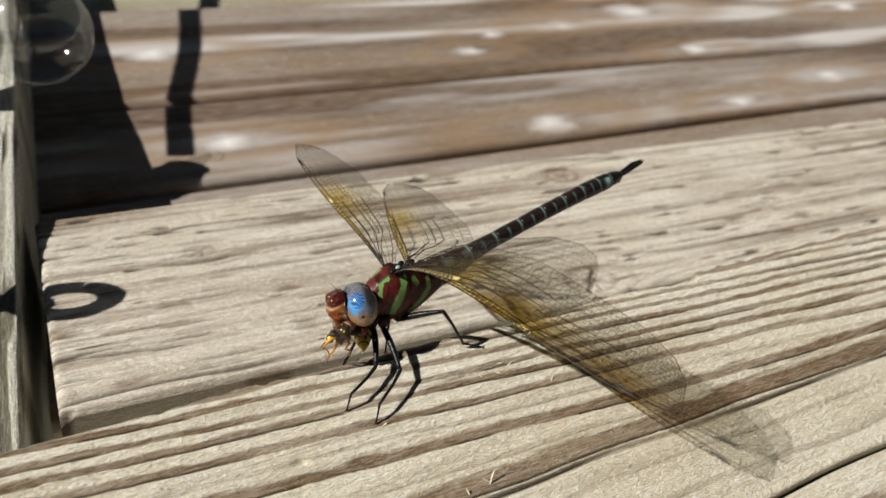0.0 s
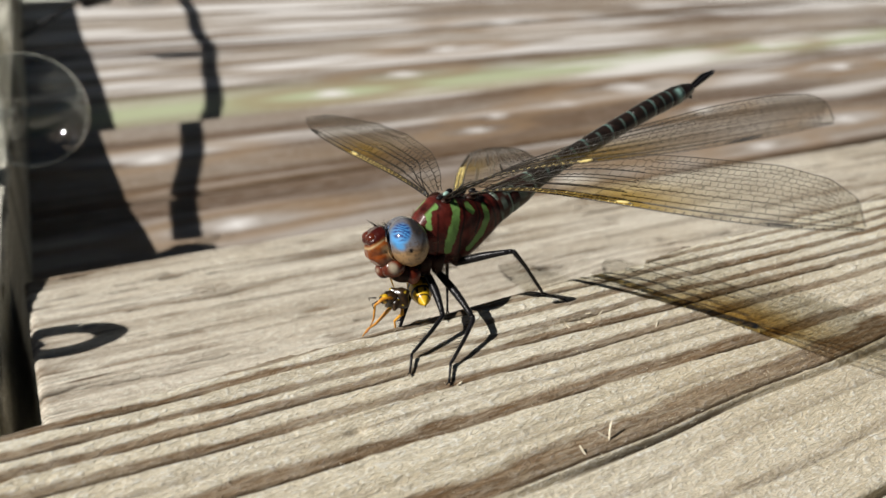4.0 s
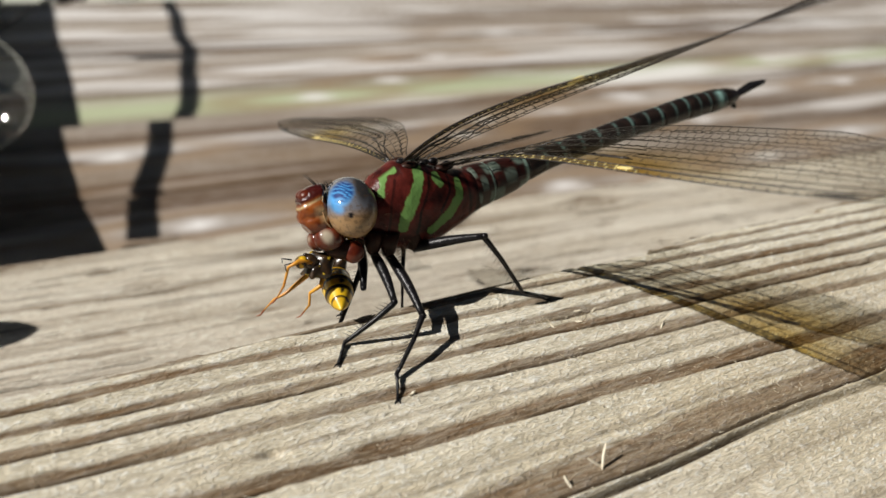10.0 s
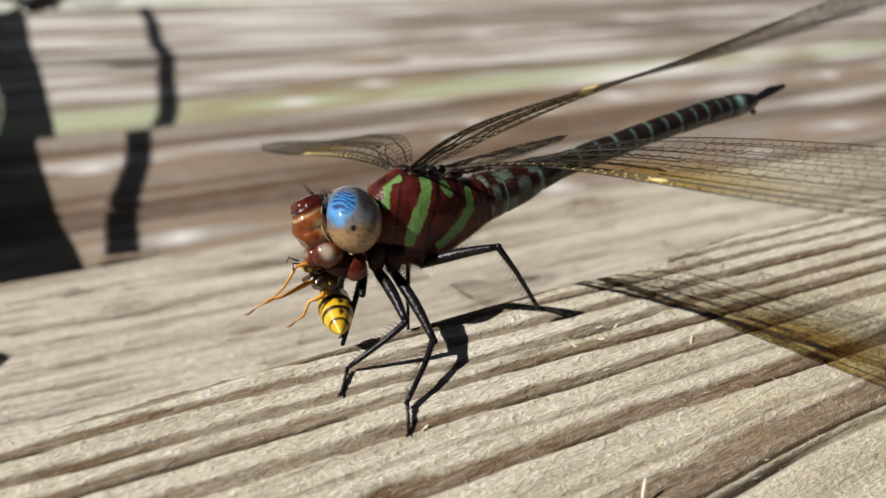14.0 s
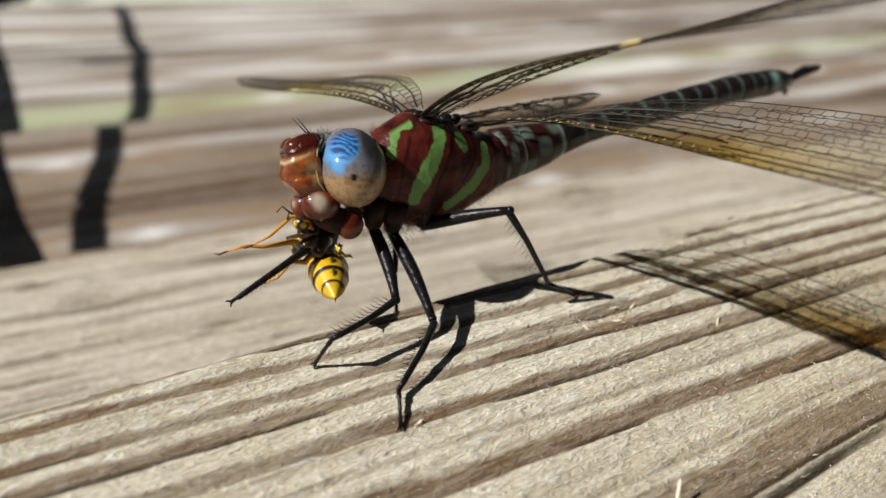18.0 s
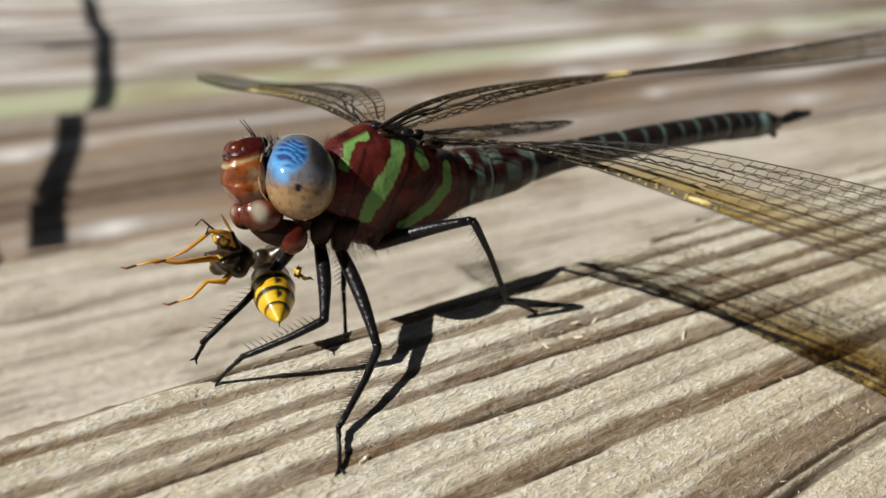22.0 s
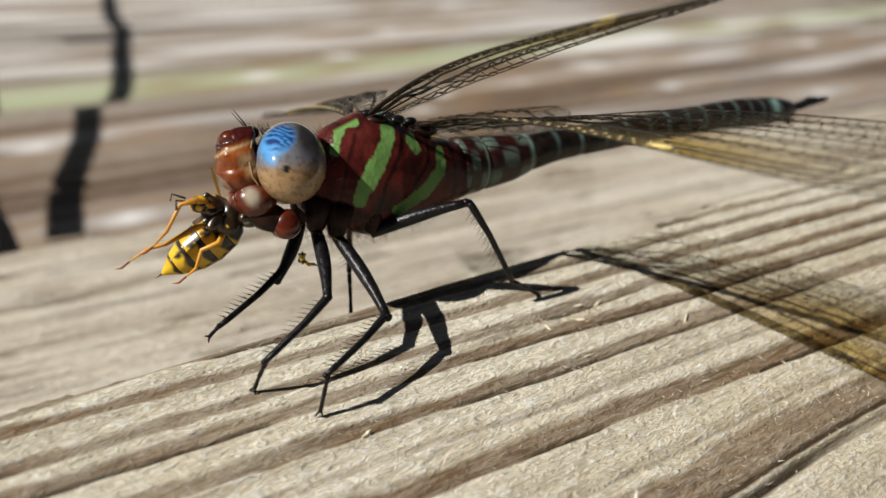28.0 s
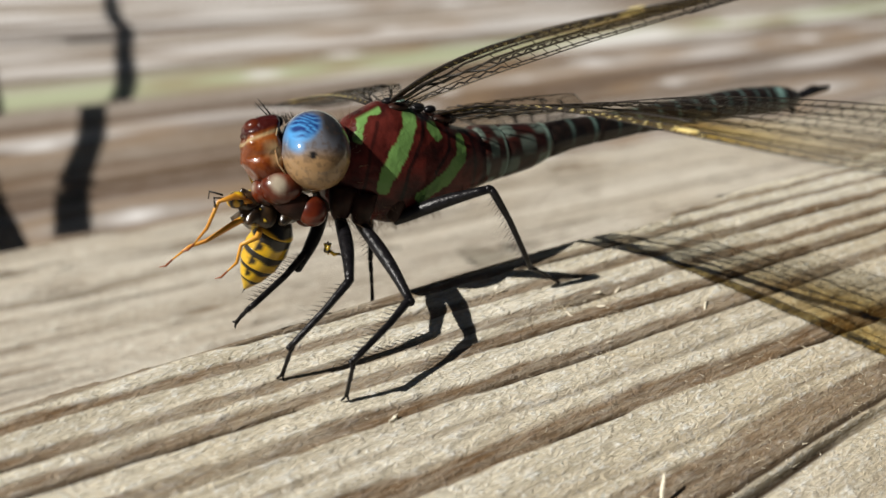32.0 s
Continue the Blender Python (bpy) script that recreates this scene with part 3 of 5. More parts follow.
bulb((3.75, 53.0, -12.23), (-5.09, 0.0, -1.53), "clear round glass string light bulb in a black socket")

cable = tagged(new("light_cable"), "black rubber string light cable strung beside the boards", "cable")


def strand(points, radius, name):
    return part(name, tube(points, [radius] * len(points), 10), RUBBER, cable)


# where a shadow lies on the decking; an unseen strand, added up towards the sun at x = -13, casts it
SHADE = [(10, -2.0), (18, -0.5), (22.5, 0.4), (34, 3.3), (38, 4.5), (52, 7.5), (63.6, 9.1), (90, 12.5)]
way = []
for y in np.linspace(18.2, 90, 60):
    x = float(np.interp(y, [p[0] for p in SHADE], [p[1] for p in SHADE])) + 0.12 * math.sin(y * 0.5)
    way.append(Vector((x, y, DECK_SX * x + DECK_SY * y + DECK_Z - 0.4)) + SUN * ((x + 13.0) / -SUN.x))
strand(way, 0.42, "main_strand")
strand([(-8.43, 53, -17.73), (-6.89, 53, -16.93), (-4.31, 53, -15.59), (-0.84, 53, -13.61)], 0.16, "feed_wire")
bm = bmesh.new()
bmesh.ops.create_cube(bm, size=1, matrix=Matrix.Translation((-0.52, 53.80, -12.89)) @ Matrix.Rotation(radians(14), 4, "Y") @ Matrix.Diagonal((4.2, 0.12, 2.2, 1)))
bmesh.ops.bevel(bm, geom=bm.edges[:], offset=0.04, segments=2, affect="EDGES")
part("tag", bm, TAG, cable, "white paper tag", smooth=False)
# unseen ring and tail, added up-sun to throw a ring of shade on the boards
hang = Vector((-6.1, 6.4, -4.3)) + SUN * 7.5
u = SUN.cross(Vector((0, 0, 1))).normalized()
v = SUN.cross(u)
ring = [hang + (u * math.cos(w) * 0.62 + v * math.sin(w) * 0.74) for w in np.linspace(0, 2 * math.pi, 33)]
strand(ring, 0.27, "hanging_loop")
strand([hang - Vector((0.7, 0, 0)), hang - Vector((2.5, -0.3, 0.2)), hang - Vector((6, -2, -0.4))], 0.36, "loop_tail")


# ---- insect materials ----
def chitin(name, colour, second, rough=0.3, scale=900.0, coat=0.4, *marks):
    """Shiny shell; each mark colour shows where the attribute mark, mark2 ... says."""
    m = plain(name, colour, rough, second=second, scale=scale, bump=0.15, coat=coat)
    for key, mark in zip(("mark", "mark2"), marks):
        nt = m.node_tree
        b = nt.nodes["Principled BSDF"]
        old = b.inputs["Base Color"].links[0].from_socket
        at = nt.nodes.new("ShaderNodeAttribute")
        at.attribute_name = key
        nt.links.new(mixed(nt, at.outputs["Fac"], old, mark), b.inputs["Base Color"])
    return m


THORAX = chitin("maroon_thorax", (0.030, 0.005, 0.004), (0.115, 0.019, 0.014), 0.36, 420, 0.08, (0.155, 0.30, 0.085), (0.006, 0.004, 0.004))
ABDOMEN = chitin("black_abdomen", (0.010, 0.008, 0.007), (0.024, 0.015, 0.012), 0.30, 800, 0.1, (0.24, 0.40, 0.36))
ABDOMEN_FRONT = chitin("maroon_abdomen", (0.045, 0.010, 0.008), (0.03, 0.014, 0.012), 0.34, 800, 0.06, (0.24, 0.36, 0.31))
def bumpier(m, strength, distance):
    for n in m.node_tree.nodes:
        if n.type == "BUMP":
            n.inputs["Strength"].default_value, n.inputs["Distance"].default_value = strength, distance


FACE = chitin("amber_face", (0.29, 0.075, 0.010), (0.12, 0.020, 0.004), 0.30, 520, 0.65, (0.50, 0.37, 0.19), (0.050, 0.006, 0.004))
LEG_BLACK = chitin("black_leg", (0.005, 0.0045, 0.005), (0.012, 0.011, 0.013), 0.34, 1500, 0.05)
COXA = chitin("brown_coxa", (0.035, 0.014, 0.009), (0.018, 0.008, 0.006), 0.45, 900, 0.03)
JAW = chitin("red_jaw", (0.13, 0.020, 0.006), (0.06, 0.009, 0.004), 0.3, 500, 0.5)
LIP = chitin("pale_lip", (0.15, 0.026, 0.006), (0.07, 0.010, 0.004), 0.3, 420, 0.6, (0.42, 0.36, 0.27), (0.030, 0.010, 0.006))
bumpier(FACE, 0.5, 0.0008)
for shiny in (FACE, LIP, JAW):
    shiny.node_tree.nodes["Principled BSDF"].inputs["Coat Roughness"].default_value = 0.07
bumpier(LIP, 0.4, 0.0006)
bumpier(THORAX, 0.6, 0.0006)
for dull, level in ((LEG_BLACK, 0.22), (THORAX, 0.18), (ABDOMEN, 0.3), (ABDOMEN_FRONT, 0.2), (COXA, 0.15), (FACE, 0.25), (JAW, 0.25), (LIP, 0.25)):
    dull.node_tree.nodes["Principled BSDF"].inputs["Specular IOR Level"].default_value = level
bumpier(LEG_BLACK, 0.5, 0.0003)
ROOT = chitin("turquoise_spot", (0.30, 0.48, 0.42), (0.20, 0.34, 0.30), 0.35, 900, 0.3)
CREAM = chitin("cream_rim", (0.55, 0.42, 0.24), (0.36, 0.20, 0.09), 0.3, 700, 0.6)
HAIR = plain("brown_hair", (0.26, 0.17, 0.10), 0.6, scale=200)
DARK = plain("dark_bristle", (0.015, 0.012, 0.010), 0.45, scale=200)


def eye_material():
    """Compound eye: blue crown, grey middle, tan underside, all under a clear gloss."""
    m, nt, b = material("compound_eye")
    co = nt.nodes.new("ShaderNodeTexCoord")
    vor = node(nt, "ShaderNodeTexVoronoi", Scale=9000.0)
    nt.links.new(co.outputs["Object"], vor.inputs["Vector"])
    nz = node(nt, "ShaderNodeTexNoise", Scale=1700.0, Detail=2.0)
    nt.links.new(co.outputs["Object"], nz.inputs["Vector"])
    col = None
    for key, tint in (("dull", (0.035, 0.032, 0.032)), ("tan", (0.33, 0.20, 0.09)), ("blue", (0.075, 0.33, 0.70)), ("deep", (0.005, 0.025, 0.15)), ("spot", (0.006, 0.005, 0.005))):
        at = nt.nodes.new("ShaderNodeAttribute")
        at.attribute_name = key
        col = mixed(nt, at.outputs["Fac"], col if col else (0.15, 0.155, 0.18), tint)
        if key == "tan":
            col = mixed(nt, ramp(nt, nz.outputs["Fac"], [(0.36, (0.5,) * 3), (0.50, (0, 0, 0))]).outputs[0], col, (0.10, 0.06, 0.035))
    nt.links.new(col, b.inputs["Base Color"])
    bp = node(nt, "ShaderNodeBump", Strength=0.12, Distance=0.00005)
    nt.links.new(vor.outputs["Distance"], bp.inputs["Height"])
    nt.links.new(bp.outputs[0], b.inputs["Normal"])
    b.inputs["Roughness"].default_value = 0.5
    b.inputs["Specular IOR Level"].default_value = 0.2
    b.inputs["Coat Weight"].default_value = 1.0
    b.inputs["Coat Roughness"].default_value = 0.07
    b.inputs["Coat IOR"].default_value = 1.5
    return m


def membrane_material():
    """Thin clear wing film, amber where the amber attribute says."""
    m, nt, b = material("wing_film")
    out = nt.nodes["Material Output"]
    at = nt.nodes.new("ShaderNodeAttribute")
    at.attribute_name = "amber"
    clear = nt.nodes.new("ShaderNodeBsdfTransparent")
    nt.links.new(mixed(nt, at.outputs["Fac"], (0.90, 0.89, 0.85), (0.66, 0.49, 0.13)), clear.inputs["Color"])
    nt.links.new(mixed(nt, at.outputs["Fac"], (0.13, 0.125, 0.11), (0.40, 0.28, 0.07)), b.inputs["Base Color"])
    b.inputs["Roughness"].default_value = 0.22
    fac = nt.nodes.new("ShaderNodeMath")
    fac.operation = "MULTIPLY_ADD"
    fac.inputs[1].default_value, fac.inputs[2].default_value = 0.08, 0.05
    nt.links.new(at.outputs["Fac"], fac.inputs[0])
    mix = nt.nodes.new("ShaderNodeMixShader")
    nt.links.new(fac.outputs[0], mix.inputs[0])
    nt.links.new(clear.outputs[0], mix.inputs[1])
    nt.links.new(b.outputs[0], mix.inputs[2])
    nt.links.new(mix.outputs[0], out.inputs["Surface"])
    return m


EYE_MAT = eye_material()
FILM = membrane_material()
VEIN = plain("dark_vein", (0.02, 0.014, 0.010), 0.4, scale=300)
VEIN_PALE = plain("yellow_vein", (0.85, 0.68, 0.26), 0.45, scale=300)


def strip_material():
    """Half-clear golden film along the front edge of a wing."""
    m = plain("golden_strip", (0.42, 0.29, 0.07), 0.35, second=(0.30, 0.20, 0.045), scale=300)
    nt = m.node_tree
    clear = nt.nodes.new("ShaderNodeBsdfTransparent")
    clear.inputs["Color"].default_value = (0.82, 0.64, 0.24, 1)
    mix = nt.nodes.new("ShaderNodeMixShader")
    mix.inputs[0].default_value = 0.42
    nt.links.new(clear.outputs[0], mix.inputs[1])
    nt.links.new(nt.nodes["Principled BSDF"].outputs[0], mix.inputs[2])
    nt.links.new(mix.outputs[0], nt.nodes["Material Output"].inputs["Surface"])
    return m


STRIP = strip_material()


# ---- dragonfly ----
# body rows: seconds, x, y, z (m) of the head's centre, turn, pitch and roll of the body (degrees)
BODY = [
    (0, -0.00100, 0.00750, 0.01290, 12.6, 3.1, -18.0), (1, -0.00130, 0.00750, 0.01320, 12.5, 4.4, -18.0), (2, -0.00130, 0.00750, 0.01320, 12.3, 5.1, -18.0),
    (3, -0.00120, 0.00750, 0.01290, 12.7, 6.8, -18.0), (3.5, -0.00190, 0.00750, 0.01320, 12.8, 7.5, -18.0), (5.5, -0.00191, 0.00745, 0.01361, 8.5, 6.3, -15.8),
    (6, -0.00176, 0.00758, 0.01354, 8.0, 6.1, -18.2), (6.5, -0.00181, 0.00753, 0.01365, 8.1, 7.0, -15.6), (7, -0.00170, 0.00751, 0.01357, 7.6, 6.9, -15.0),
    (8, -0.00173, 0.00761, 0.01411, 6.8, 5.3, -17.7), (9, -0.00203, 0.00771, 0.01460, 5.2, 3.9, -19.9), (10, -0.00188, 0.00750, 0.01470, 5.6, 3.3, -19.6),
    (11, -0.00184, 0.00759, 0.01475, 4.8, 2.6, -20.8), (12, -0.00176, 0.00752, 0.01487, 5.0, 2.4, -20.3), (13, -0.00159, 0.00773, 0.01468, 5.1, 2.4, -20.0),
    (14, -0.00152, 0.00774, 0.01475, 4.9, 2.0, -19.6), (14.5, -0.00144, 0.00773, 0.01468, 4.6, 1.9, -20.1), (16.5, -0.00094, 0.00789, 0.01457, 4.0, 1.4, -21.3),
    (17, -0.00123, 0.00782, 0.01491, 3.9, 1.5, -19.1), (17.5, -0.00087, 0.00764, 0.01534, 3.6, 0.3, -18.9), (18, 0.00062, 0.00708, 0.01692, 3.6, -0.9, -13.3),
    (18.5, 0.00105, 0.00717, 0.01741, 0.6, -3.3, -15.5), (19, 0.00136, 0.00722, 0.01727, 0.4, -3.6, -14.5), (20, 0.00198, 0.00728, 0.01717, 0.0, -4.7, -14.7),
    (21, 0.00137, 0.00694, 0.01770, -0.1, -5.3, -14.4), (22, 0.00158, 0.00687, 0.01762, -0.4, -5.3, -13.5), (23, 0.00140, 0.00677, 0.01784, -0.8, -5.3, -12.9),
    (23.5, 0.00026, 0.00738, 0.01698, -1.9, -4.1, -19.2), (24, 0.00033, 0.00734, 0.01711, -2.3, -5.1, -20.3), (25, 0.00034, 0.00727, 0.01701, -2.1, -4.3, -20.7),
    (25.5, 0.00047, 0.00738, 0.01688, -1.8, -3.9, -19.5), (27.5, 0.00034, 0.00749, 0.01661, -1.9, -4.1, -21.8), (28, 0.00031, 0.00754, 0.01669, -1.9, -3.9, -20.5),
    (29, 0.00031, 0.00741, 0.01672, -1.5, -4.3, -21.7), (30, 0.00031, 0.00750, 0.01669, -1.5, -4.5, -22.2), (31, 0.00037, 0.00761, 0.01651, -1.3, -4.4, -22.4),
    (32, 0.00039, 0.00758, 0.01654, -0.8, -4.3, -21.7),
]


def body_pose(t):
    """The dragonfly's frame: x runs to its tail, y to its right side, z up."""
    x, y, z, turn, pitch, roll = spline_in(BODY, t)
    return pose(x, y, z, roll, -pitch, turn)


fly = empty("dragonfly", "maroon dragonfly with green stripes eating a wasp on a board", "dragonfly")
cam.data.dof.focus_object = fly

# thorax
THORAX_KEYS = [(0.18, -0.42, 0.12, 0.18, 0.18), (0.30, -0.38, 0.28, 0.42, 0.36), (0.55, -0.33, 0.38, 0.58, 0.54), (0.90, -0.33, 0.47, 0.71, 0.66), (1.2, -0.35, 0.50, 0.68, 0.66),
               (1.5, -0.36, 0.47, 0.54, 0.58), (1.8, -0.37, 0.42, 0.42, 0.48), (2.05, -0.38, 0.36, 0.36, 0.38), (2.2, -0.38, 0.33, 0.33, 0.34)]
thorax = part("thorax", fine_loft(THORAX_KEYS, 220, 170, 2.25), THORAX, fly, "maroon thorax with bright green stripes")


def along(x, z, pts, w):
    """1 within w of the broken line pts (x, z, half width factor), soft at the rim."""
    best = np.full_like(x, 9.0)
    for (x0, z0, w0), (x1, z1, w1) in zip(pts, pts[1:]):
        dx, dz = x1 - x0, z1 - z0
        s = np.clip(((x - x0) * dx + (z - z0) * dz) / (dx * dx + dz * dz), 0, 1)
        best = np.minimum(best, np.hypot(x - x0 - s * dx, z - z0 - s * dz) / (w0 + (w1 - w0) * s))
    return np.clip((w - best) / (0.12 * w) + 0.5, 0, 1)


def stripes(x, y, z):
    side = np.clip((np.abs(y) - 0.12) * 20, 0, 1)
    a = along(x, z, [(0.72, 0.33, 1.1), (0.60, 0.28, 0.8), (0.50, 0.14, 0.5), (0.45, 0.02, 0.75)], 0.06)
    b = along(x, z, [(1.08, 0.24, 0.95), (0.99, 0.06, 0.85), (0.84, -0.16, 1.15), (0.70, -0.40, 1.0), (0.66, -0.52, 0.8)], 0.085)
    c = along(x, z, [(1.33, 0.08, 1.0), (1.36, 0.0, 0.9)], 0.075)
    d = along(x, z, [(1.70, -0.08, 0.7), (1.66, -0.28, 0.9), (1.45, -0.48, 1.0), (1.10, -0.66, 0.8)], 0.085)
    return side * np.clip(np.maximum.reduce([a, b, c, d]), 0, 1)


def seams(x, y, z):
    """Dark sutures, the black back between the wings and the hind rim."""
    one = along(x, z, [(1.30, 0.22, 1), (1.20, 0.0, 1), (1.00, -0.34, 1), (0.92, -0.66, 1)], 0.022)
    two = along(x, z, [(1.62, 0.10, 1), (1.55, -0.16, 1), (1.34, -0.40, 1)], 0.022)
    three = along(x, z, [(0.74, 0.18, 1), (0.60, -0.10, 1), (0.50, -0.55, 1)], 0.018)
    rim = np.maximum(np.exp(-(((x - 1.93) / 0.035) ** 2)), np.exp(-(((x - 2.1) / 0.05) ** 2)))
    back = np.clip((z - 0.22 + 0.3 * (x - 1.0)) * 8, 0, 1) * np.clip((x - 0.95) * 8, 0, 1)
    return np.clip(np.maximum.reduce([0.8 * one, 0.8 * two, 0.6 * three, 0.8 * rim, 0.85 * back]), 0, 1)


paint(thorax, "mark", lambda x, y, z: stripes(x - 0.05 + 0.006 * np.sin(z * 37) + 0.005 * np.sin(z * 83 + 1), y, z + 0.005 * np.sin(x * 51)))
paint(thorax, "mark2", seams)
rng = np.random.RandomState(5)
bm = bmesh.new()
for _ in range(1500):
    a, s = rng.uniform(0, 2 * math.pi), rng.uniform(0.42, 2.1)
    row = spline_in(THORAX_KEYS, s)
    p = Vector((s, row[1] * math.cos(a) * 0.98, row[0] + (row[2] if math.sin(a) > 0 else row[3]) * math.sin(a) * 0.98))
    out = Vector((rng.uniform(-0.7, 0.7), math.cos(a), math.sin(a) + rng.uniform(-0.4, 0.4))).normalized()
    if math.sin(a) > -0.55 and s > 0.55:
        continue
    tube([p, p + out * rng.uniform(0.06, 0.16)], [0.0028, 0.0008], 3, bm)
for _ in range(420):
    p = Vector((rng.uniform(0.2, 1.1), rng.uniform(-0.34, 0.34), rng.uniform(-0.98, -0.74)))
    out = Vector((rng.uniform(-0.5, 0.5), math.copysign(0.8, p.y), rng.uniform(-0.9, 0.2))).normalized()
    tube([p, p + out * rng.uniform(0.08, 0.18)], [0.0032, 0.0009], 3, bm)
part("body_hair", bm, HAIR, thorax, "fine brown hair")
# wing hinges on the back
for sx in (1.05, 1.62):
    for sy in (-1, 1):
        part("wing_hinge", ball((sx, sy * 0.17, 0.31 - 0.3 * (sx - 1.05)), (0.13, 0.10, 0.06), 14, 10), COXA, thorax)

for sx, sy, sz, r in ((0.98, -0.10, 0.37, 0.06), (1.16, -0.05, 0.36, 0.05), (1.34, -0.12, 0.28, 0.07), (1.34, 0.10, 0.30, 0.06), (1.55, -0.04, 0.24, 0.06), (1.76, -0.12, 0.12, 0.07), (1.85, 0.08, 0.10, 0.06)):
    part("wing_root", ball((sx, sy, sz), (r * 1.3, r, r * 0.8), 14, 10), LEG_BLACK if r > 0.055 else ROOT, thorax)

# abdomen, segment by segment
SEGS = [2.1, 2.48, 3.24, 4.08, 4.88, 5.64, 6.36, 7.02, 7.6, 8.04, 8.44]
RADII = [(2.1, 0.36), (2.5, 0.335), (2.95, 0.285), (3.3, 0.23), (3.8, 0.195), (4.9, 0.19), (6.3, 0.20), (7.3, 0.22), (7.9, 0.215), (8.2, 0.18), (8.44, 0.13)]


def axis_z(x):
    return float(np.interp(x, [2.1, 2.95, 3.65, 5.6, 7.0, 8.45, 9.3], [-0.38, -0.34, -0.25, -0.13, -0.08, -0.10, 0.0]))


for k in range(10):
    a, b = SEGS[k], SEGS[k + 1]
    rings = []
    for s in np.linspace(0, 1, 26):
        x = a + (b - a) * s
        r = float(np.interp(x, [q[0] for q in RADII], [q[1] for q in RADII]))
        r *= 1 - 0.07 * math.exp(-((s / 0.06) ** 2)) - 0.05 * math.exp(-(((1 - s) / 0.05) ** 2)) + 0.02 * math.sin(math.pi * s)
        rings.append(((x, 0, axis_z(x)), (0, 1, 0), (0, 0, 1), r, r * 1.05, r * 0.95))
    seg = part("abdomen_segment", loft(rings, 40), ABDOMEN_FRONT if k < 2 else ABDOMEN, fly, "dark segment with pale turquoise rings")

    def rings_of(x, y, z, a=a, b=b, k=k):
        s = (x - a) / (b - a)
        top = np.clip((z - axis_z((a + b) / 2)) / 0.2 + 0.7, 0, 1)
        split = np.clip((np.abs(y) - 0.03) * 60, 0, 1)
        ring = np.exp(-(((s - 0.9) / (0.022 if k > 1 else 0.05)) ** 2)) + 0.8 * np.exp(-(((s - 0.42) / 0.018) ** 2)) * split * (k > 1) * (k < 8)
        if k < 2:
            low = np.clip((axis_z(2.6) + 0.08 - z) * 9, 0, 1)
            ring = np.maximum(ring, 0.10 * low)
            blotch = np.clip(np.sin(s * 9 + 1) * np.sin(z * 14 + 2) * 4, 0, 1) * np.clip((np.abs(y) - 0.05) * 20, 0, 1)
            ring = np.maximum(ring, 0.4 * blotch) * (1 - np.exp(-(((s - 0.97) / 0.03) ** 2))) * (1 - np.exp(-(((s - 0.62) / 0.02) ** 2)))
            top = np.maximum(top, low)
        if k == 8:
            ring = np.maximum(ring, np.exp(-(((s - 0.55) / 0.2) ** 2)) * np.clip((np.abs(y) - 0.08) * 30, 0, 1))
        return np.clip(ring * top, 0, 1) * (k < 9)

    paint(seg, "mark", rings_of)
for sy in (-1, 1):
    pts = [(8.40, sy * 0.05, axis_z(8.4)), (8.62, sy * 0.055, axis_z(8.6) + 0.02), (9.0, sy * 0.06, axis_z(9.0) + 0.05), (9.25, sy * 0.045, axis_z(9.25) + 0.02), (9.36, sy * 0.03, axis_z(9.3) + 0.06)]
    part("cercus", tube(pts, [0.035, 0.045, 0.06, 0.04, 0.008], 10), LEG_BLACK, fly, "black tail clasper")
part("tail_plate", tube([(8.34, 0, axis_z(8.34) - 0.1), (8.46, 0, axis_z(8.4) - 0.2), (8.5, 0, axis_z(8.4) - 0.26)], [0.07, 0.05, 0.01], 8), LEG_BLACK, fly)

# head: eyes that meet on the crown, a boxy forehead, lobed mouth parts
head = part("head", ball((0.10, 0, -0.12), (0.20, 0.40, 0.32), 28, 18), THORAX, fly, "dark head behind large eyes")
paint(head, "mark", lambda x, y, z: 0 * x)
paint(head, "mark2", lambda x, y, z: 0 * x)
EYE_AT = Vector((0.03, 0.20, -0.10))


def patch(x, z, cx, cz, rx, rz, tilt, soft):
    """1 inside a tilted oval, soft at its rim."""
    c, s = math.cos(tilt), math.sin(tilt)
    a, b = (x - cx) * c + (z - cz) * s, (z - cz) * c - (x - cx) * s
    return np.clip((1 - np.hypot(a / rx, b / rz)) / soft, 0, 1)


for sy in (-1, 1):
    lean = Matrix.Rotation(radians(34 * sy), 4, "X") @ Matrix.Rotation(radians(8), 4, "Y")
    eye = part("eye", ball((EYE_AT.x, sy * EYE_AT.y, EYE_AT.z), (0.365, 0.33, 0.465), 72, 54, turn=lean), EYE_MAT, head, "glossy compound eye, blue above and tan below")
    paint(eye, "tan", lambda x, y, z: np.clip((-0.16 - z - 0.12 * x) * 8 + 0.5, 0, 1) * 0.97)
    paint(eye, "blue", lambda x, y, z: np.maximum(patch(x, z, -0.10, 0.11, 0.24, 0.15, 0.6, 0.4), 0.8 * patch(x, z, -0.20, -0.03, 0.09, 0.13, 0.2, 0.6)))
    paint(eye, "deep", lambda x, y, z: 0.97 * patch(x, z, -0.06, 0.150, 0.19, 0.135, 0.6, 0.25) * np.clip(0.72 + 0.75 * np.sin((x * 0.6 + z) * 95 + 2.5 * np.sin(x * 26 + 1) + 1.5 * np.sin(z * 31)), 0.1, 1))
    paint(eye, "dull", lambda x, y, z: np.maximum(patch(x, z, 0.22, 0.16, 0.16, 0.30, -0.3, 0.5), patch(x, z, -0.22, 0.0, 0.07, 0.10, 0, 0.6)))
    paint(eye, "spot", lambda x, y, z, sy=sy: np.clip((0.045 - np.hypot(x + 0.07, z + 0.17)) * 90, 0, 1) * (y * sy > 0.3))


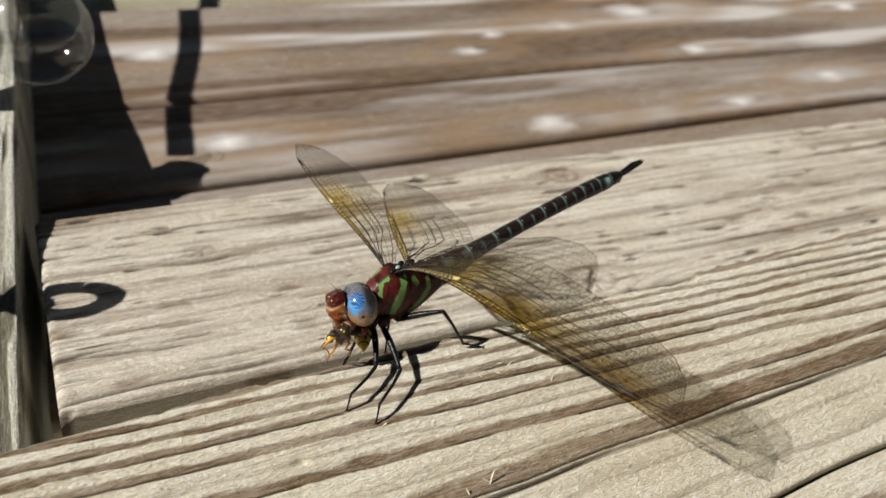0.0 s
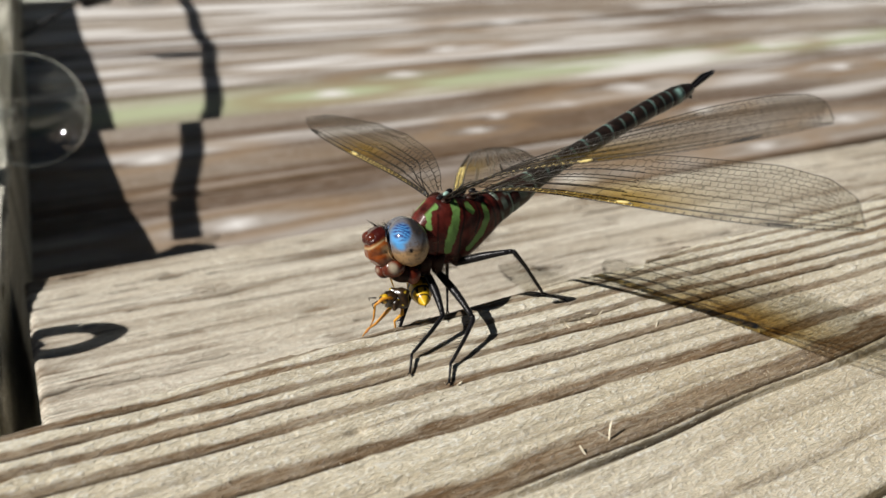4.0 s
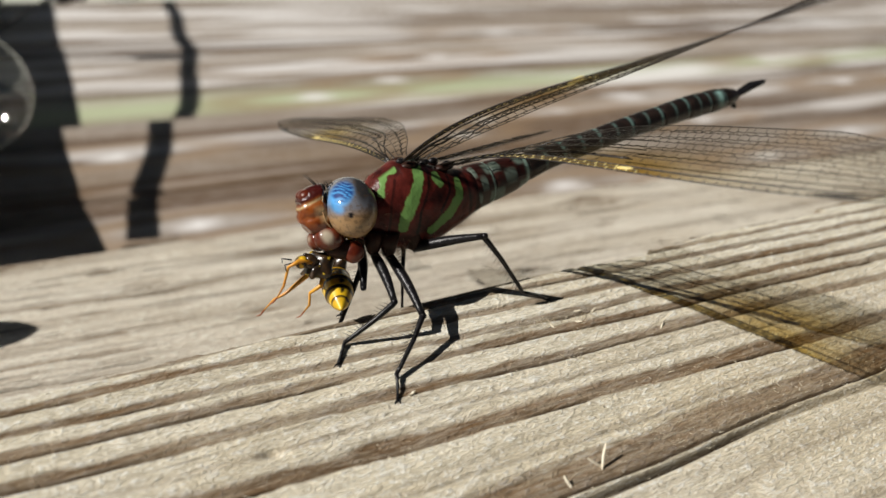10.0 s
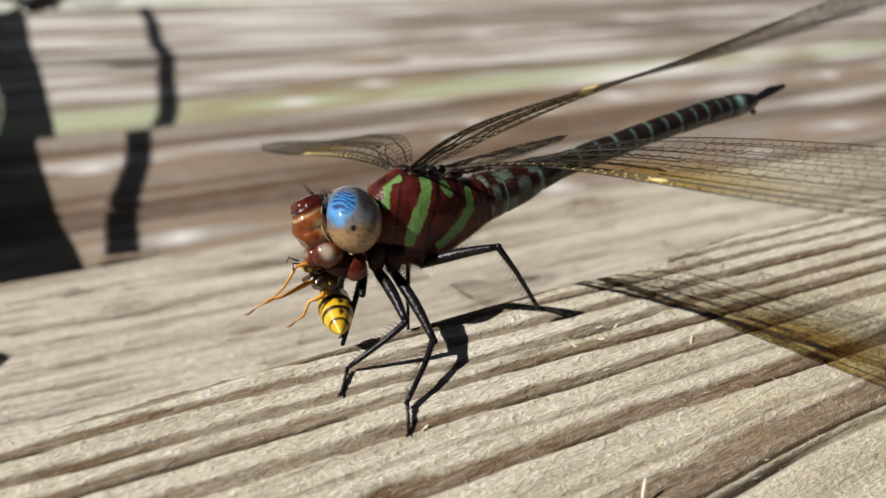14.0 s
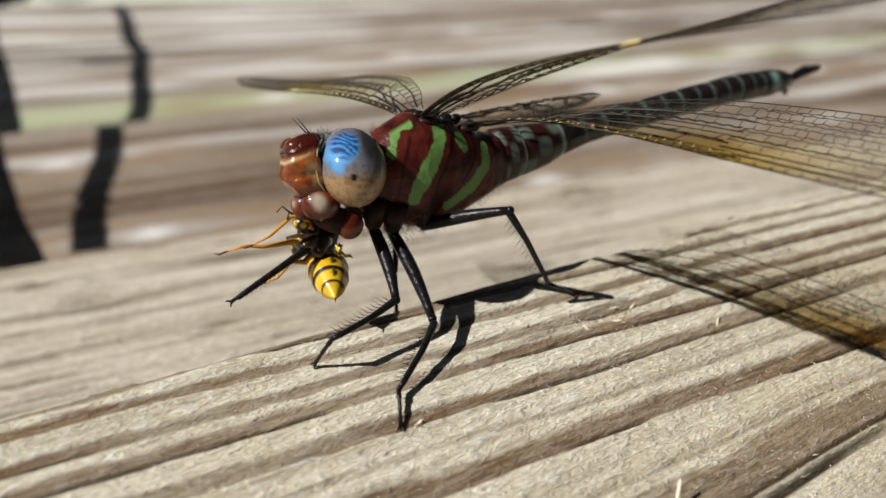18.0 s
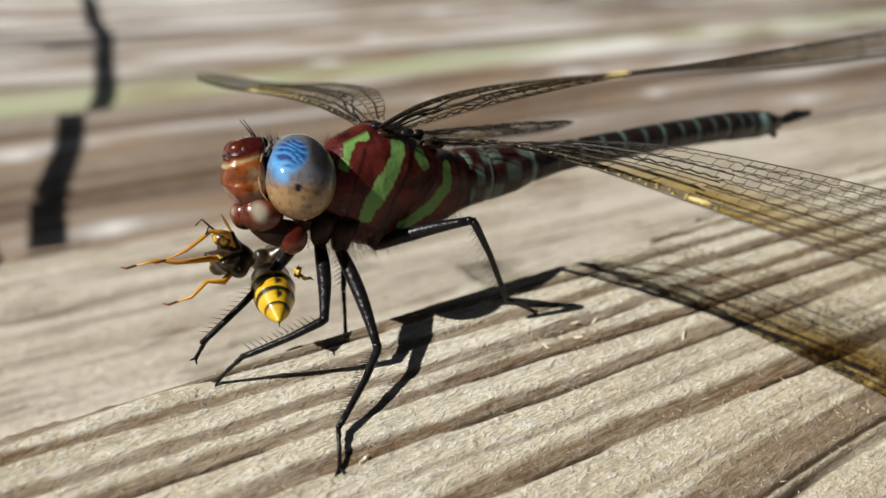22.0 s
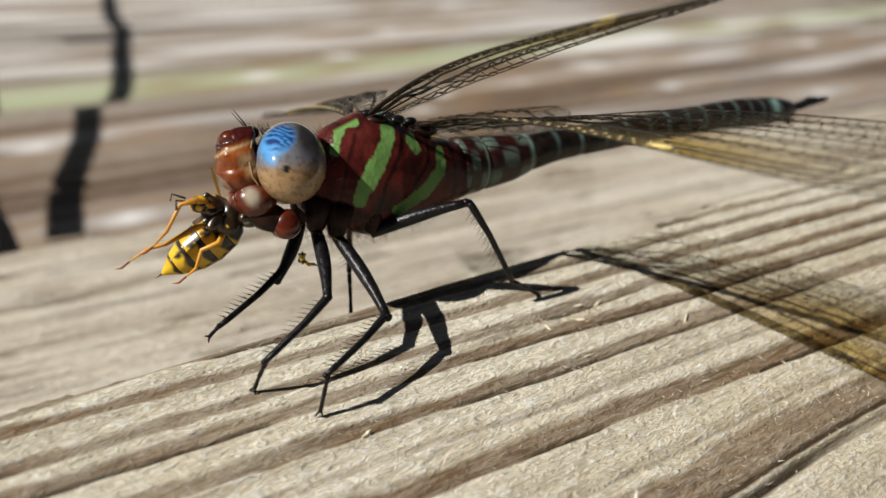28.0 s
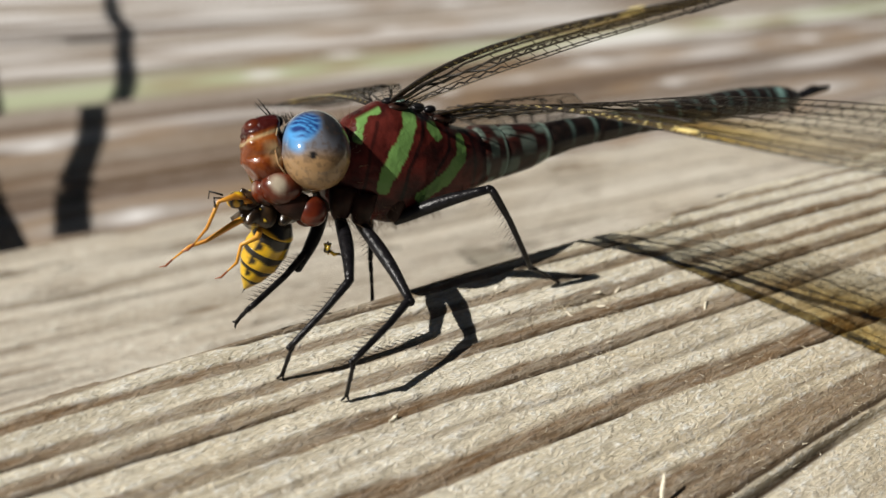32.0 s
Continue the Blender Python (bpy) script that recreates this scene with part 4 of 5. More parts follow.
def shell(rows, power, sides=40):
    """A rounded boxy form: rows (z, x, half width, forward, back), stacked upwards."""
    k = np.array(rows, float)
    zs = np.linspace(k[0, 0], k[-1, 0], 40)
    cols = [np.interp(zs, k[:, 0], k[:, n]) for n in range(1, 5)]
    return loft([((x, 0, z), (0, 1, 0), (-1, 0, 0), a, b, d) for z, x, a, b, d in zip(zs, *cols)], sides, power)


frons = part("forehead", shell([(-0.36, -0.38, 0.181, 0.125, 0.10), (-0.32, -0.38, 0.260, 0.237, 0.10), (-0.13, -0.38, 0.311, 0.331, 0.10), (0.05, -0.38, 0.305, 0.312, 0.10), (0.11, -0.38, 0.277, 0.278, 0.10), (0.16, -0.38, 0.282, 0.300, 0.10), (0.25, -0.37, 0.254, 0.250, 0.10), (0.31, -0.36, 0.169, 0.163, 0.10), (0.33, -0.35, 0.090, 0.075, 0.06)], 2.9), FACE, head, "shiny amber forehead under a dark red brow")
paint(frons, "mark", lambda x, y, z: np.maximum(0.8 * patch(x, z, -0.40, -0.08, 0.085, 0.17, 0.25, 0.5) * (np.abs(y) > 0.12), 0.9 * np.exp(-(((z - 0.10 - 0.25 * (x + 0.5)) / 0.018) ** 2))))
paint(frons, "mark2", lambda x, y, z: np.maximum(np.clip((z - 0.13 - 0.25 * (x + 0.5)) * 30, 0, 1), 0.6 * np.clip((-0.2 - z) * 12, 0, 1)))
for vert in frons.data.vertices:
    p = vert.co / CM
    vert.co += (Vector((-1, 0, 0.3)) * 0.018 * math.sin(p.y * 23 + 1) * math.sin(p.z * 19) - Vector((0, p.y, 0)) * 0.10 * math.exp(-(((p.z + 0.10) / 0.05) ** 2))) * CM
for sy in (-1, 1):
    part("brow", ball((-0.53, sy * 0.11, 0.21), (0.12, 0.13, 0.095), 20, 14), JAW, head, "dark red brow bump")
    part("eye_rim", tube([(-0.33, sy * 0.27, 0.16), (-0.39, sy * 0.29, -0.02), (-0.38, sy * 0.29, -0.20), (-0.30, sy * 0.27, -0.36)], [0.006, 0.010, 0.010, 0.006], 8), CREAM, head, "cream rim between forehead and eye")
for sy in (-1, 1):
    lobe = part("clypeus", ball((-0.38, sy * 0.17, -0.44), (0.215, 0.18, 0.185), 30, 20, turn=Matrix.Rotation(radians(15), 4, "Y")), LIP, head, "brown mouth plate with a pale patch")
    paint(lobe, "mark", lambda x, y, z: 0.95 * patch(x, z, -0.42, -0.40, 0.10, 0.13, 0.2, 0.5))
    paint(lobe, "mark2", lambda x, y, z: np.clip((-0.54 - z) * 12, 0, 0.8))
    bm = ball((-0.27, sy * 0.15, -0.62), (0.25, 0.13, 0.15), 22, 16, turn=Matrix.Rotation(radians(30), 4, "Y"))
    part("mandible", bm, COXA, head, "dark jaw")
    part("labium_lobe", ball((-0.10, sy * 0.18, -0.72), (0.15, 0.12, 0.16), 22, 16, turn=Matrix.Rotation(radians(25), 4, "Y")), JAW, head, "red-brown mouth lobe")
    part("antenna", tube([(-0.32, sy * 0.07, 0.27), (-0.37, sy * 0.09, 0.36), (-0.46, sy * 0.13, 0.50)], [0.016, 0.008, 0.003], 6), DARK, head)
lab = part("labrum", ball((-0.52, 0, -0.44), (0.15, 0.17, 0.16), 28, 16), LIP, head)
paint(lab, "mark", lambda x, y, z: 0.7 * np.clip(1.2 - np.hypot((np.abs(y) - 0.06) / 0.05, (z + 0.39) / 0.05), 0, 1))
paint(lab, "mark2", lambda x, y, z: np.clip((-0.48 - z) * 14, 0, 1))
part("vertex", ball((-0.29, 0, 0.26), (0.07, 0.09, 0.065), 18, 12), LEG_BLACK, head)
part("vertex_spot", ball((-0.37, 0, 0.275), (0.045, 0.07, 0.025), 14, 8), ROOT, head, "pale green spot")
bm = bmesh.new()
for _ in range(90):
    p = Vector((rng.uniform(-0.42, -0.1), rng.uniform(-0.2, 0.2), rng.uniform(0.2, 0.28)))
    tube([p, p + Vector((rng.uniform(-0.6, 0.1), rng.uniform(-0.4, 0.4), 1)).normalized() * rng.uniform(0.05, 0.13)], [0.003, 0.001], 3, bm)
part("face_bristles", bm, DARK, head)
# the head is cocked: it rolls and turns about the left eye, which keeps its place
turn = Matrix.Rotation(radians(-14), 4, "X") @ Matrix.Rotation(radians(-12), 4, "Z")
keep = Vector((0.032, -0.245, -0.047))
pivot = Vector((EYE_AT.x, -EYE_AT.y, EYE_AT.z))
head.matrix_basis = Matrix.Translation((keep - turn @ pivot) * CM) @ turn
part("neck", tube([(0.1, 0, -0.22), (0.32, 0, -0.36)], [0.15, 0.2], 14), DARK, fly)

# wings: built along x with the leading edge towards +y
CHORD_FORE = [(0, 0.26), (0.06, 0.58), (0.2, 1.0), (0.45, 1.32), (0.7, 1.36), (0.86, 1.12), (0.94, 0.82), (0.98, 0.48), (1, 0.05)]
CHORD_HIND = [(0, 0.5), (0.04, 1.2), (0.13, 1.85), (0.32, 1.95), (0.55, 1.72), (0.78, 1.42), (0.90, 1.06), (0.97, 0.6), (1, 0.05)]
BANDS = [0.0, 0.045, 0.09, 0.2, 0.31, 0.43, 0.55, 0.67, 0.79, 0.9, 1.0]


def wing(long, chords, arch, wash, seed):
    """One wing: a clear film on a net of veins; arch is how far it bows out of its plane (cm), wash how far its hind rim twists towards the tip."""
    rs = np.random.RandomState(seed)
    us = 1 - (1 - np.linspace(0, 1, 90)) ** 1.6
    width = np.interp(us, [c[0] for c in chords], [c[1] for c in chords])
    width = np.convolve(np.pad(width, 2, "edge"), [1, 2, 3, 2, 1], "valid") / 9

    def at(u, v):
        w = float(np.interp(u, us, width))
        lead = 0.14 + 0.10 * math.sin(math.pi * min(u * 1.1, 1)) - 9.0 * max(u - 0.83, 0) ** 2
        fold = 0.022 * (1 if int(v * 10) % 2 else -1) * (1 - u) + 9.5 * arch * u * (1 - u) ** 3 + wash * u * v * w
        return Vector((u * long, lead - v * w, fold))

    bm = bmesh.new()
    grid = [[bm.verts.new(at(u, v)) for v in BANDS] for u in us]
    strip = bmesh.new()
    for u, p, q in zip(us, grid, grid[1:]):
        for k in range(len(BANDS) - 1):
            if k < 2 and u < 0.46:
                strip.faces.new([strip.verts.new(v.co) for v in (p[k], q[k], q[k + 1], p[k + 1])])
            else:
                bm.faces.new((p[k], q[k], q[k + 1], p[k + 1]))
    film = part("wing", bm, FILM, fly, "clear amber-tinted wing with a net of dark veins")
    part("costal_strip", strip, STRIP, film, "golden brown strip along the front edge")
    paint(film, "amber", lambda x, y, z: np.clip(np.clip(1.15 - (0.30 - y) / 0.16, 0, 1) * 0.8 * np.clip((0.62 - x / long) * 8, 0, 1) + 0.85 * np.exp(-(((x / long - 0.46) / 0.17) ** 2)) * np.clip((y + 0.75) / 0.6, 0, 1), 0, 1))
    dark, pale = bmesh.new(), bmesh.new()
    for k, v in enumerate(BANDS[:3]):
        end = 0.5 if k == 1 else 1.0
        us2 = end * (1 - (1 - np.linspace(0, 1, 40)) ** 1.4)
        tube([at(u, v) for u in us2], [(0.013, 0.012, 0.016)[k] * (1.25 - 0.7 * u) for u in us2], 4, dark)
    tube([at(u, 1.0) for u in us], [0.007] * len(us), 3, dark)
    # costal ladder: rungs between the first three veins
    for k, count in ((0, 46), (1, 40)):
        for j in range(count):
            u = (j + 0.5 + rs.uniform(-0.15, 0.15)) / count * 0.98
            if k == 1 and u > 0.5:
                continue
            tube([at(u, BANDS[k]), at(u, BANDS[k + 1])], [0.014 if u < 0.5 else 0.0095] * 2, 3, pale if u < 0.5 else dark)
    # main veins that fan out from the root, and rows of staggered cells between them, finer towards the tip and hind rim
    for u0, u1, n in ((0.0, 0.17, 4), (0.17, 0.45, 7), (0.45, 1.0, 11)):
        lines = [0.09 + 0.91 * (k / n) ** 0.92 for k in range(n + 1)]
        for k in range(n):
            tall = (lines[k + 1] - lines[k]) * float(np.interp((u0 + u1) / 2, us, width))
            count = max(2, int((u1 - u0) * long / (tall * (1.5 if k < n // 2 else 1.05))))
            du = (u1 - u0) / count
            for j in range(count):
                u = u0 + (j + 0.5 * (k % 2) + 0.25) * du + rs.uniform(-0.12, 0.12) * du
                if u > 0.985:
                    continue
                low, high = lines[k] + 0.12 * (lines[k + 1] - lines[k]) * (k > 0), lines[k + 1] - 0.12 * (lines[k + 1] - lines[k]) * (k < n - 1)
                a, b = at(u + rs.uniform(-0.1, 0.1) * du, low), at(u + rs.uniform(-0.1, 0.1) * du, high)
                tube([a, b], [0.0048] * 2, 3, dark)
        for k in range(1, n):
            step = max(3, int((u1 - u0) * 46))
            pts = []
            for j in range(2 * step + 1):
                u = u0 + (u1 - u0) * j / (2 * step)
                if u > 0.985:
                    break
                zig = 0.10 * (lines[k + 1] - lines[k]) * (1 if j % 2 else -1) * (0.3 if k < 3 else 1)
                pts.append(at(u, lines[k] + zig))
            bold = 0.011 if k in (1, 3) else 0.0062
            if len(pts) > 2:
                tube(pts, [bold * (1.1 - 0.5 * p.x / long) for p in pts], 3, dark)
    for v in (0.22, 0.42, 0.62):
        tube([at(u, 0.09 + (v - 0.09) * min(1, u * 6)) for u in np.linspace(0, 0.46, 16)], [0.012 * (1.2 - u) for u in np.linspace(0, 0.46, 16)], 4, dark)
    part("vein_net", dark, VEIN, film, "dark branching veins")
    part("costal_ladder", pale, VEIN_PALE, film, "yellow ladder of cross veins")
    part("wing_node", ball(at(0.47, 0.05), (0.13, 0.04, 0.024), 12, 8), VEIN_PALE, film, "yellow wing node")
    part("wing_spot", ball(at(0.84, 0.04), (0.26, 0.03, 0.016), 14, 8), DARK, film, "dark brown wing-edge spot")
    return film


WINGS = {
    "left_fore": (wing(6.5, CHORD_FORE, -0.22, -0.5, 1), (1.08, -0.2, 0.34)),
    "left_hind": (wing(6.5, CHORD_HIND, -0.20, -0.5, 2), (1.68, -0.2, 0.16)),
    "right_fore": (wing(6.2, CHORD_FORE, 0.15, -0.25, 3), (1.08, 0.2, 0.34)),
    "right_hind": (wing(6.0, CHORD_HIND, 0.0, 0.0, 4), (1.68, 0.2, 0.16)),
}
# rows: seconds, direction of the span in the body's frame, twist of the leading edge (degrees)
WING_ROWS = {
    "left_fore": [(0, -0.04, -0.868, 0.495, 0), (1, 0.121, -0.974, 0.189, -11), (2, 0.134, -0.968, 0.21, -19), (3, 0.216, -0.942, 0.258, -11), (6, 0.345, -0.893, 0.289, -11), (8, 0.34, -0.893, 0.295, -13), (10, 0.332, -0.881, 0.336, -14), (14, 0.201, -0.926, 0.321, -10), (17, 0.312, -0.903, 0.294, -7), (18, 0.054, -0.945, 0.322, -8), (19, 0.152, -0.947, 0.284, -18), (20, 0.158, -0.946, 0.284, -9), (22, 0.123, -0.948, 0.292, -9), (24, 0.279, -0.925, 0.258, -6), (25, 0.245, -0.940, 0.245, -8), (28, 0.242, -0.933, 0.268, -6), (31, 0.221, -0.949, 0.227, -9), (32, 0.221, -0.949, 0.227, -9)],
    "left_hind": [(0, 0.195, -0.981, -0.019, -10), (1, 0.26, -0.965, -0.06, -43), (2, 0.214, -0.976, -0.04, -28), (3, 0.219, -0.976, 0.011, -12), (6, 0.366, -0.929, 0.056, -12), (8, 0.287, -0.957, 0.036, -8), (10, 0.277, -0.96, 0.033, -9), (14, 0.257, -0.966, 0.017, -11), (17, 0.217, -0.976, 0.027, -10), (18, 0.247, -0.969, 0.027, -8), (19, 0.308, -0.951, -0.013, -6), (20, 0.296, -0.955, -0.031, -12), (22, 0.293, -0.956, -0.01, -12), (24, 0.217, -0.976, -0.021, -8), (25, 0.2, -0.979, -0.027, -8), (28, 0.205, -0.979, -0.003, -9), (31, 0.195, -0.98, -0.033, -9), (32, 0.195, -0.98, -0.033, -9)],
    "right_fore": [(0, 0.124, 0.992, 0.009, 0), (1, 0.13, 0.985, 0.06, -3), (2, 0.141, 0.99, -0.023, 3), (3, 0.126, 0.991, 0.037, -8), (6, 0.055, 0.998, 0.029, -4), (8, 0.03, 0.999, -0.02, -4), (10, 0.059, 0.997, -0.044, -12), (14, 0.027, 0.996, -0.09, -10), (17, 0.035, 0.993, -0.112, -7), (18, 0.018, 0.994, -0.104, -10), (19, -0.007, 0.997, -0.073, -9), (20, -0.006, 0.998, -0.069, -11), (22, -0.012, 0.996, -0.093, -9), (24, 0.021, 0.996, -0.082, -11), (25, 0.05, 0.995, -0.081, -9), (28, 0.128, 0.985, -0.116, -12), (31, 0.087, 0.993, -0.081, -8), (32, 0.087, 0.993, -0.081, -8)],
    "right_hind": [(0, 0.426, 0.867, -0.258, 10), (1, 0.501, 0.806, -0.315, 9), (2, 0.617, 0.733, -0.286, 15), (3, 0.63, 0.73, -0.265, 16), (6, 0.665, 0.716, -0.215, 12), (10, 0.682, 0.697, -0.221, 0), (14, 0.702, 0.672, -0.236, 0), (18, 0.739, 0.629, -0.241, 0), (19, 0.721, 0.663, -0.2, 0), (20, 0.726, 0.653, -0.214, 0), (22, 0.718, 0.658, -0.227, 0), (24, 0.72, 0.66, -0.22, 0), (28, 0.7, 0.68, -0.22, 0), (32, 0.7, 0.68, -0.22, 0)],
}


def wing_pose(base, sx, sy, sz, twist):
    span = Vector((sx, sy, sz)).normalized()
    lead = Vector((-1, 0, 0))
    lead = (lead - span * lead.dot(span)).normalized()
    lead = Matrix.Rotation(radians(twist), 3, span) @ lead
    m = Matrix((span, lead, span.cross(lead))).transposed().to_4x4()
    m.translation = Vector(base) * CM
    return m


# legs: hip in the body's frame, lengths of femur, tibia and tarsus, rows (seconds, then knee, ankle and claw on the board, cm)
LEGS = [
    ("front leg", (0.27, -0.22, -0.82), (0.91, 0.88, 0.44), [
        (0, 0.08, -0.52, 0.37, -0.67, -1.01, 0.37, -0.8, -1.2, 0), (1, 0.1, -0.54, 0.51, -0.63, -0.97, 0.01, -0.83, -1.24, 0), (2, 0.1, -0.52, 0.51, -0.6, -0.87, 0.08, -0.83, -1.24, 0), (3, 0.11, -0.52, 0.44, -0.66, -0.9, 0.04, -0.87, -1.27, 0), (6, 0.16, -0.53, 0.36, -0.62, -0.92, 0.16, -0.84, -1.29, 0),
        (8, 0.15, -0.58, 0.82, -0.37, -0.47, 0.18, -0.75, -0.74, 0), (10, 0.12, -0.59, 0.58, -0.59, -0.59, 0.05, -0.83, -0.94, -0), (14, 0.18, -0.57, 0.6, -0.57, -0.54, 0.06, -0.81, -0.89, 0), (17, 0.14, -0.56, 0.62, -0.67, -0.81, 0.41, -0.84, -0.9, 0), (18, 0.26, -0.47, 0.52, -0.58, -0.68, 0.41, -0.76, -0.6, 0),
        (19, 0.1, -0.5, 0.65, -0.69, -0.52, 0.38, -0.93, -0.45, 0), (20, 0.25, -0.55, 1.07, -0.36, -0.21, 0.42, -0.5, 0, 0), (22, 0.04, -0.53, 0.7, -0.73, -0.33, 0.33, -1.01, -0.26, 0), (24, -0.01, -0.65, 0.89, -0.6, -0.59, 0.25, -0.9, -0.85, 0), (25, -0.03, -0.65, 0.9, -0.73, -0.73, 0.39, -0.9, -0.82, 0),
        (25.5, -0.03, -0.59, 0.82, -0.74, -0.82, 0.42, -0.88, -0.82, 0), (28, -0.01, -0.6, 0.79, -0.73, -0.82, 0.42, -0.88, -0.8, -0), (31, -0.05, -0.61, 0.85, -0.71, -0.78, 0.41, -0.87, -0.82, 0), (32, -0.05, -0.61, 0.85, -0.71, -0.78, 0.41, -0.87, -0.82, 0),]),
    ("middle leg", (0.48, -0.28, -0.9), (1.13, 0.94, 0.47), [
        (0, 0.55, -0.8, 0.43, -0.16, -1.42, 0.36, -0.29, -1.68, 0), (1, 0.58, -0.79, 0.43, -0.16, -1.3, 0.12, -0.33, -1.73, 0), (2, 0.59, -0.79, 0.4, -0.13, -1.32, 0.08, -0.36, -1.73, 0), (3, 0.59, -0.77, 0.42, -0.08, -1.3, 0.05, -0.32, -1.67, 0), (6, 0.63, -0.82, 0.32, -0.13, -1.37, 0.08, -0.36, -1.79, 0),
        (8, 0.58, -0.78, 0.36, -0.13, -1.35, 0.1, -0.33, -1.76, 0), (10, 0.45, -0.83, 0.45, -0.17, -1.41, 0.08, -0.34, -1.82, 0), (14, 0.48, -0.78, 0.39, -0.16, -1.37, 0.1, -0.33, -1.77, 0), (17, 0.49, -0.78, 0.43, -0.15, -1.32, 0.09, -0.32, -1.73, 0), (18, 0.6, -0.77, 0.32, -0.13, -1.35, 0.11, -0.32, -1.78, 0),
        (19, 0.59, -0.76, 0.26, -0.13, -1.35, 0.08, -0.34, -1.78, 0), (20, 0.58, -0.77, 0.34, -0.13, -1.34, 0.09, -0.32, -1.76, 0), (22, 0.52, -0.81, 0.37, -0.19, -1.38, 0.1, -0.38, -1.81, 0), (24, 0.35, -0.92, 0.62, -0.47, -1.3, 0.45, -0.62, -1.41, 0), (25, 0.31, -0.95, 0.71, -0.43, -0.87, 0.04, -0.72, -1.13, 0),
        (25.5, 0.71, -0.92, 0.71, -0.05, -1.41, 0.46, -0.1, -1.5, 0), (28, 0.51, -0.89, 0.61, -0.29, -1.27, 0.47, -0.43, -1.38, -0), (31, 0.48, -0.91, 0.65, -0.31, -1.29, 0.48, -0.43, -1.37, 0), (32, 0.48, -0.91, 0.65, -0.31, -1.29, 0.48, -0.43, -1.37, 0),]),
    ("hind leg", (0.9, -0.28, -0.92), (1.12, 1.23, 0.59), [
        (0, 1.79, -0.01, 1.16, 2.37, -0.43, 0.17, 2.9, -0.58, 0), (1, 1.75, -0.11, 1.19, 2.42, -0.65, 0.33, 2.89, -0.61, 0), (2, 1.65, -0.18, 1.23, 2.33, -0.51, 0.26, 2.84, -0.62, 0), (3, 1.61, -0.22, 1.22, 2.31, -0.48, 0.23, 2.84, -0.65, 0), (6, 1.65, -0.29, 1.21, 2.3, -0.6, 0.23, 2.81, -0.69, 0),
        (8, 1.56, -0.3, 1.24, 2.26, -0.64, 0.28, 2.79, -0.73, 0), (10, 1.58, -0.34, 1.22, 2.27, -0.67, 0.25, 2.81, -0.75, 0), (14, 1.6, -0.32, 1.24, 2.25, -0.65, 0.25, 2.78, -0.74, 0), (17, 1.57, -0.34, 1.25, 2.23, -0.67, 0.26, 2.76, -0.77, 0), (18, 1.61, -0.44, 1.36, 2.26, -0.7, 0.32, 2.76, -0.74, 0),
        (19, 1.65, -0.48, 1.39, 2.24, -0.71, 0.33, 2.73, -0.74, 0), (20, 1.71, -0.45, 1.41, 2.26, -0.73, 0.34, 2.73, -0.75, 0), (22, 1.77, -0.44, 1.4, 2.27, -0.69, 0.32, 2.74, -0.75, 0), (24, 1.68, -0.41, 1.38, 2.27, -0.64, 0.32, 2.74, -0.73, 0), (25, 1.73, -0.36, 1.35, 2.29, -0.62, 0.29, 2.79, -0.73, 0),
        (25.5, 1.72, -0.39, 1.37, 2.29, -0.64, 0.32, 2.77, -0.73, 0), (28, 1.72, -0.39, 1.38, 2.28, -0.72, 0.35, 2.74, -0.75, 0), (31, 1.71, -0.4, 1.39, 2.27, -0.69, 0.34, 2.74, -0.73, 0), (32, 1.71, -0.4, 1.39, 2.27, -0.69, 0.34, 2.74, -0.73, 0),]),
    ("front leg", (0.27, 0.22, -0.82), (0.70, 0.95, 0.30), [
        (0, 0.05, 0.42, 0.5, -0.23, 0.2, 0.04, -0.4, 0.03, 0), (10, 0.05, 0.42, 0.5, -0.23, 0.2, 0.04, -0.4, 0.03, 0), (14, 0.02, 0.42, 0.64, -0.21, 0.23, 0.12, -0.39, 0.05, 0), (17, 0.09, 0.42, 0.65, -0.14, 0.22, 0.15, -0.4, 0.06, 0), (18, -0.4, 0.42, 0.78, -1.13, 0.2, 0.59, -1.36, 0.12, 0.55),
        (19, -0.1, 0.42, 0.64, -0.86, 0.2, 0.19, -1, 0.12, 0.06), (20, -0.02, 0.42, 0.68, -0.78, 0.2, 0.21, -0.99, 0.12, 0.02), (22, -0.16, 0.42, 0.61, -0.9, 0.2, 0.22, -1.09, 0.12, 0.01), (24, -0.32, 0.42, 0.57, -1.07, 0.18, 0.26, -1.17, 0.29, 0), (25, -0.24, 0.42, 0.36, -0.9, -0, 0.17, -1, 0.08, 0),
        (25.5, -0.07, 0.42, 0.6, -0.81, 0.01, 0.3, -0.97, 0.07, 0), (28, -0.09, 0.42, 0.4, -0.84, 0.06, 0.24, -1.08, 0.08, 0), (31, -0.07, 0.42, 0.49, -0.87, -0, 0.29, -1.05, 0.09, 0), (32, -0.07, 0.42, 0.49, -0.87, -0, 0.29, -1.05, 0.09, 0),]),
    ("middle leg", (0.48, 0.28, -0.9), (0.60, 0.80, 0.50), [
        (0, 0.9, 0.9, 0.75, 0.72, 0.35, 0.15, 0.62, 0.06, -0.2), (32, 0.9, 0.9, 0.75, 0.72, 0.35, 0.15, 0.62, 0.06, -0.2),]),
    ("hind leg", (0.9, 0.28, -0.92), (0.75, 0.50, 0.25), [
        (0, 1.5, 0.95, 1.15, 2, 1, 1.2, 2.25, 1, 1.2), (32, 1.5, 0.95, 1.15, 2, 1, 1.2, 2.25, 1, 1.2),]),
]


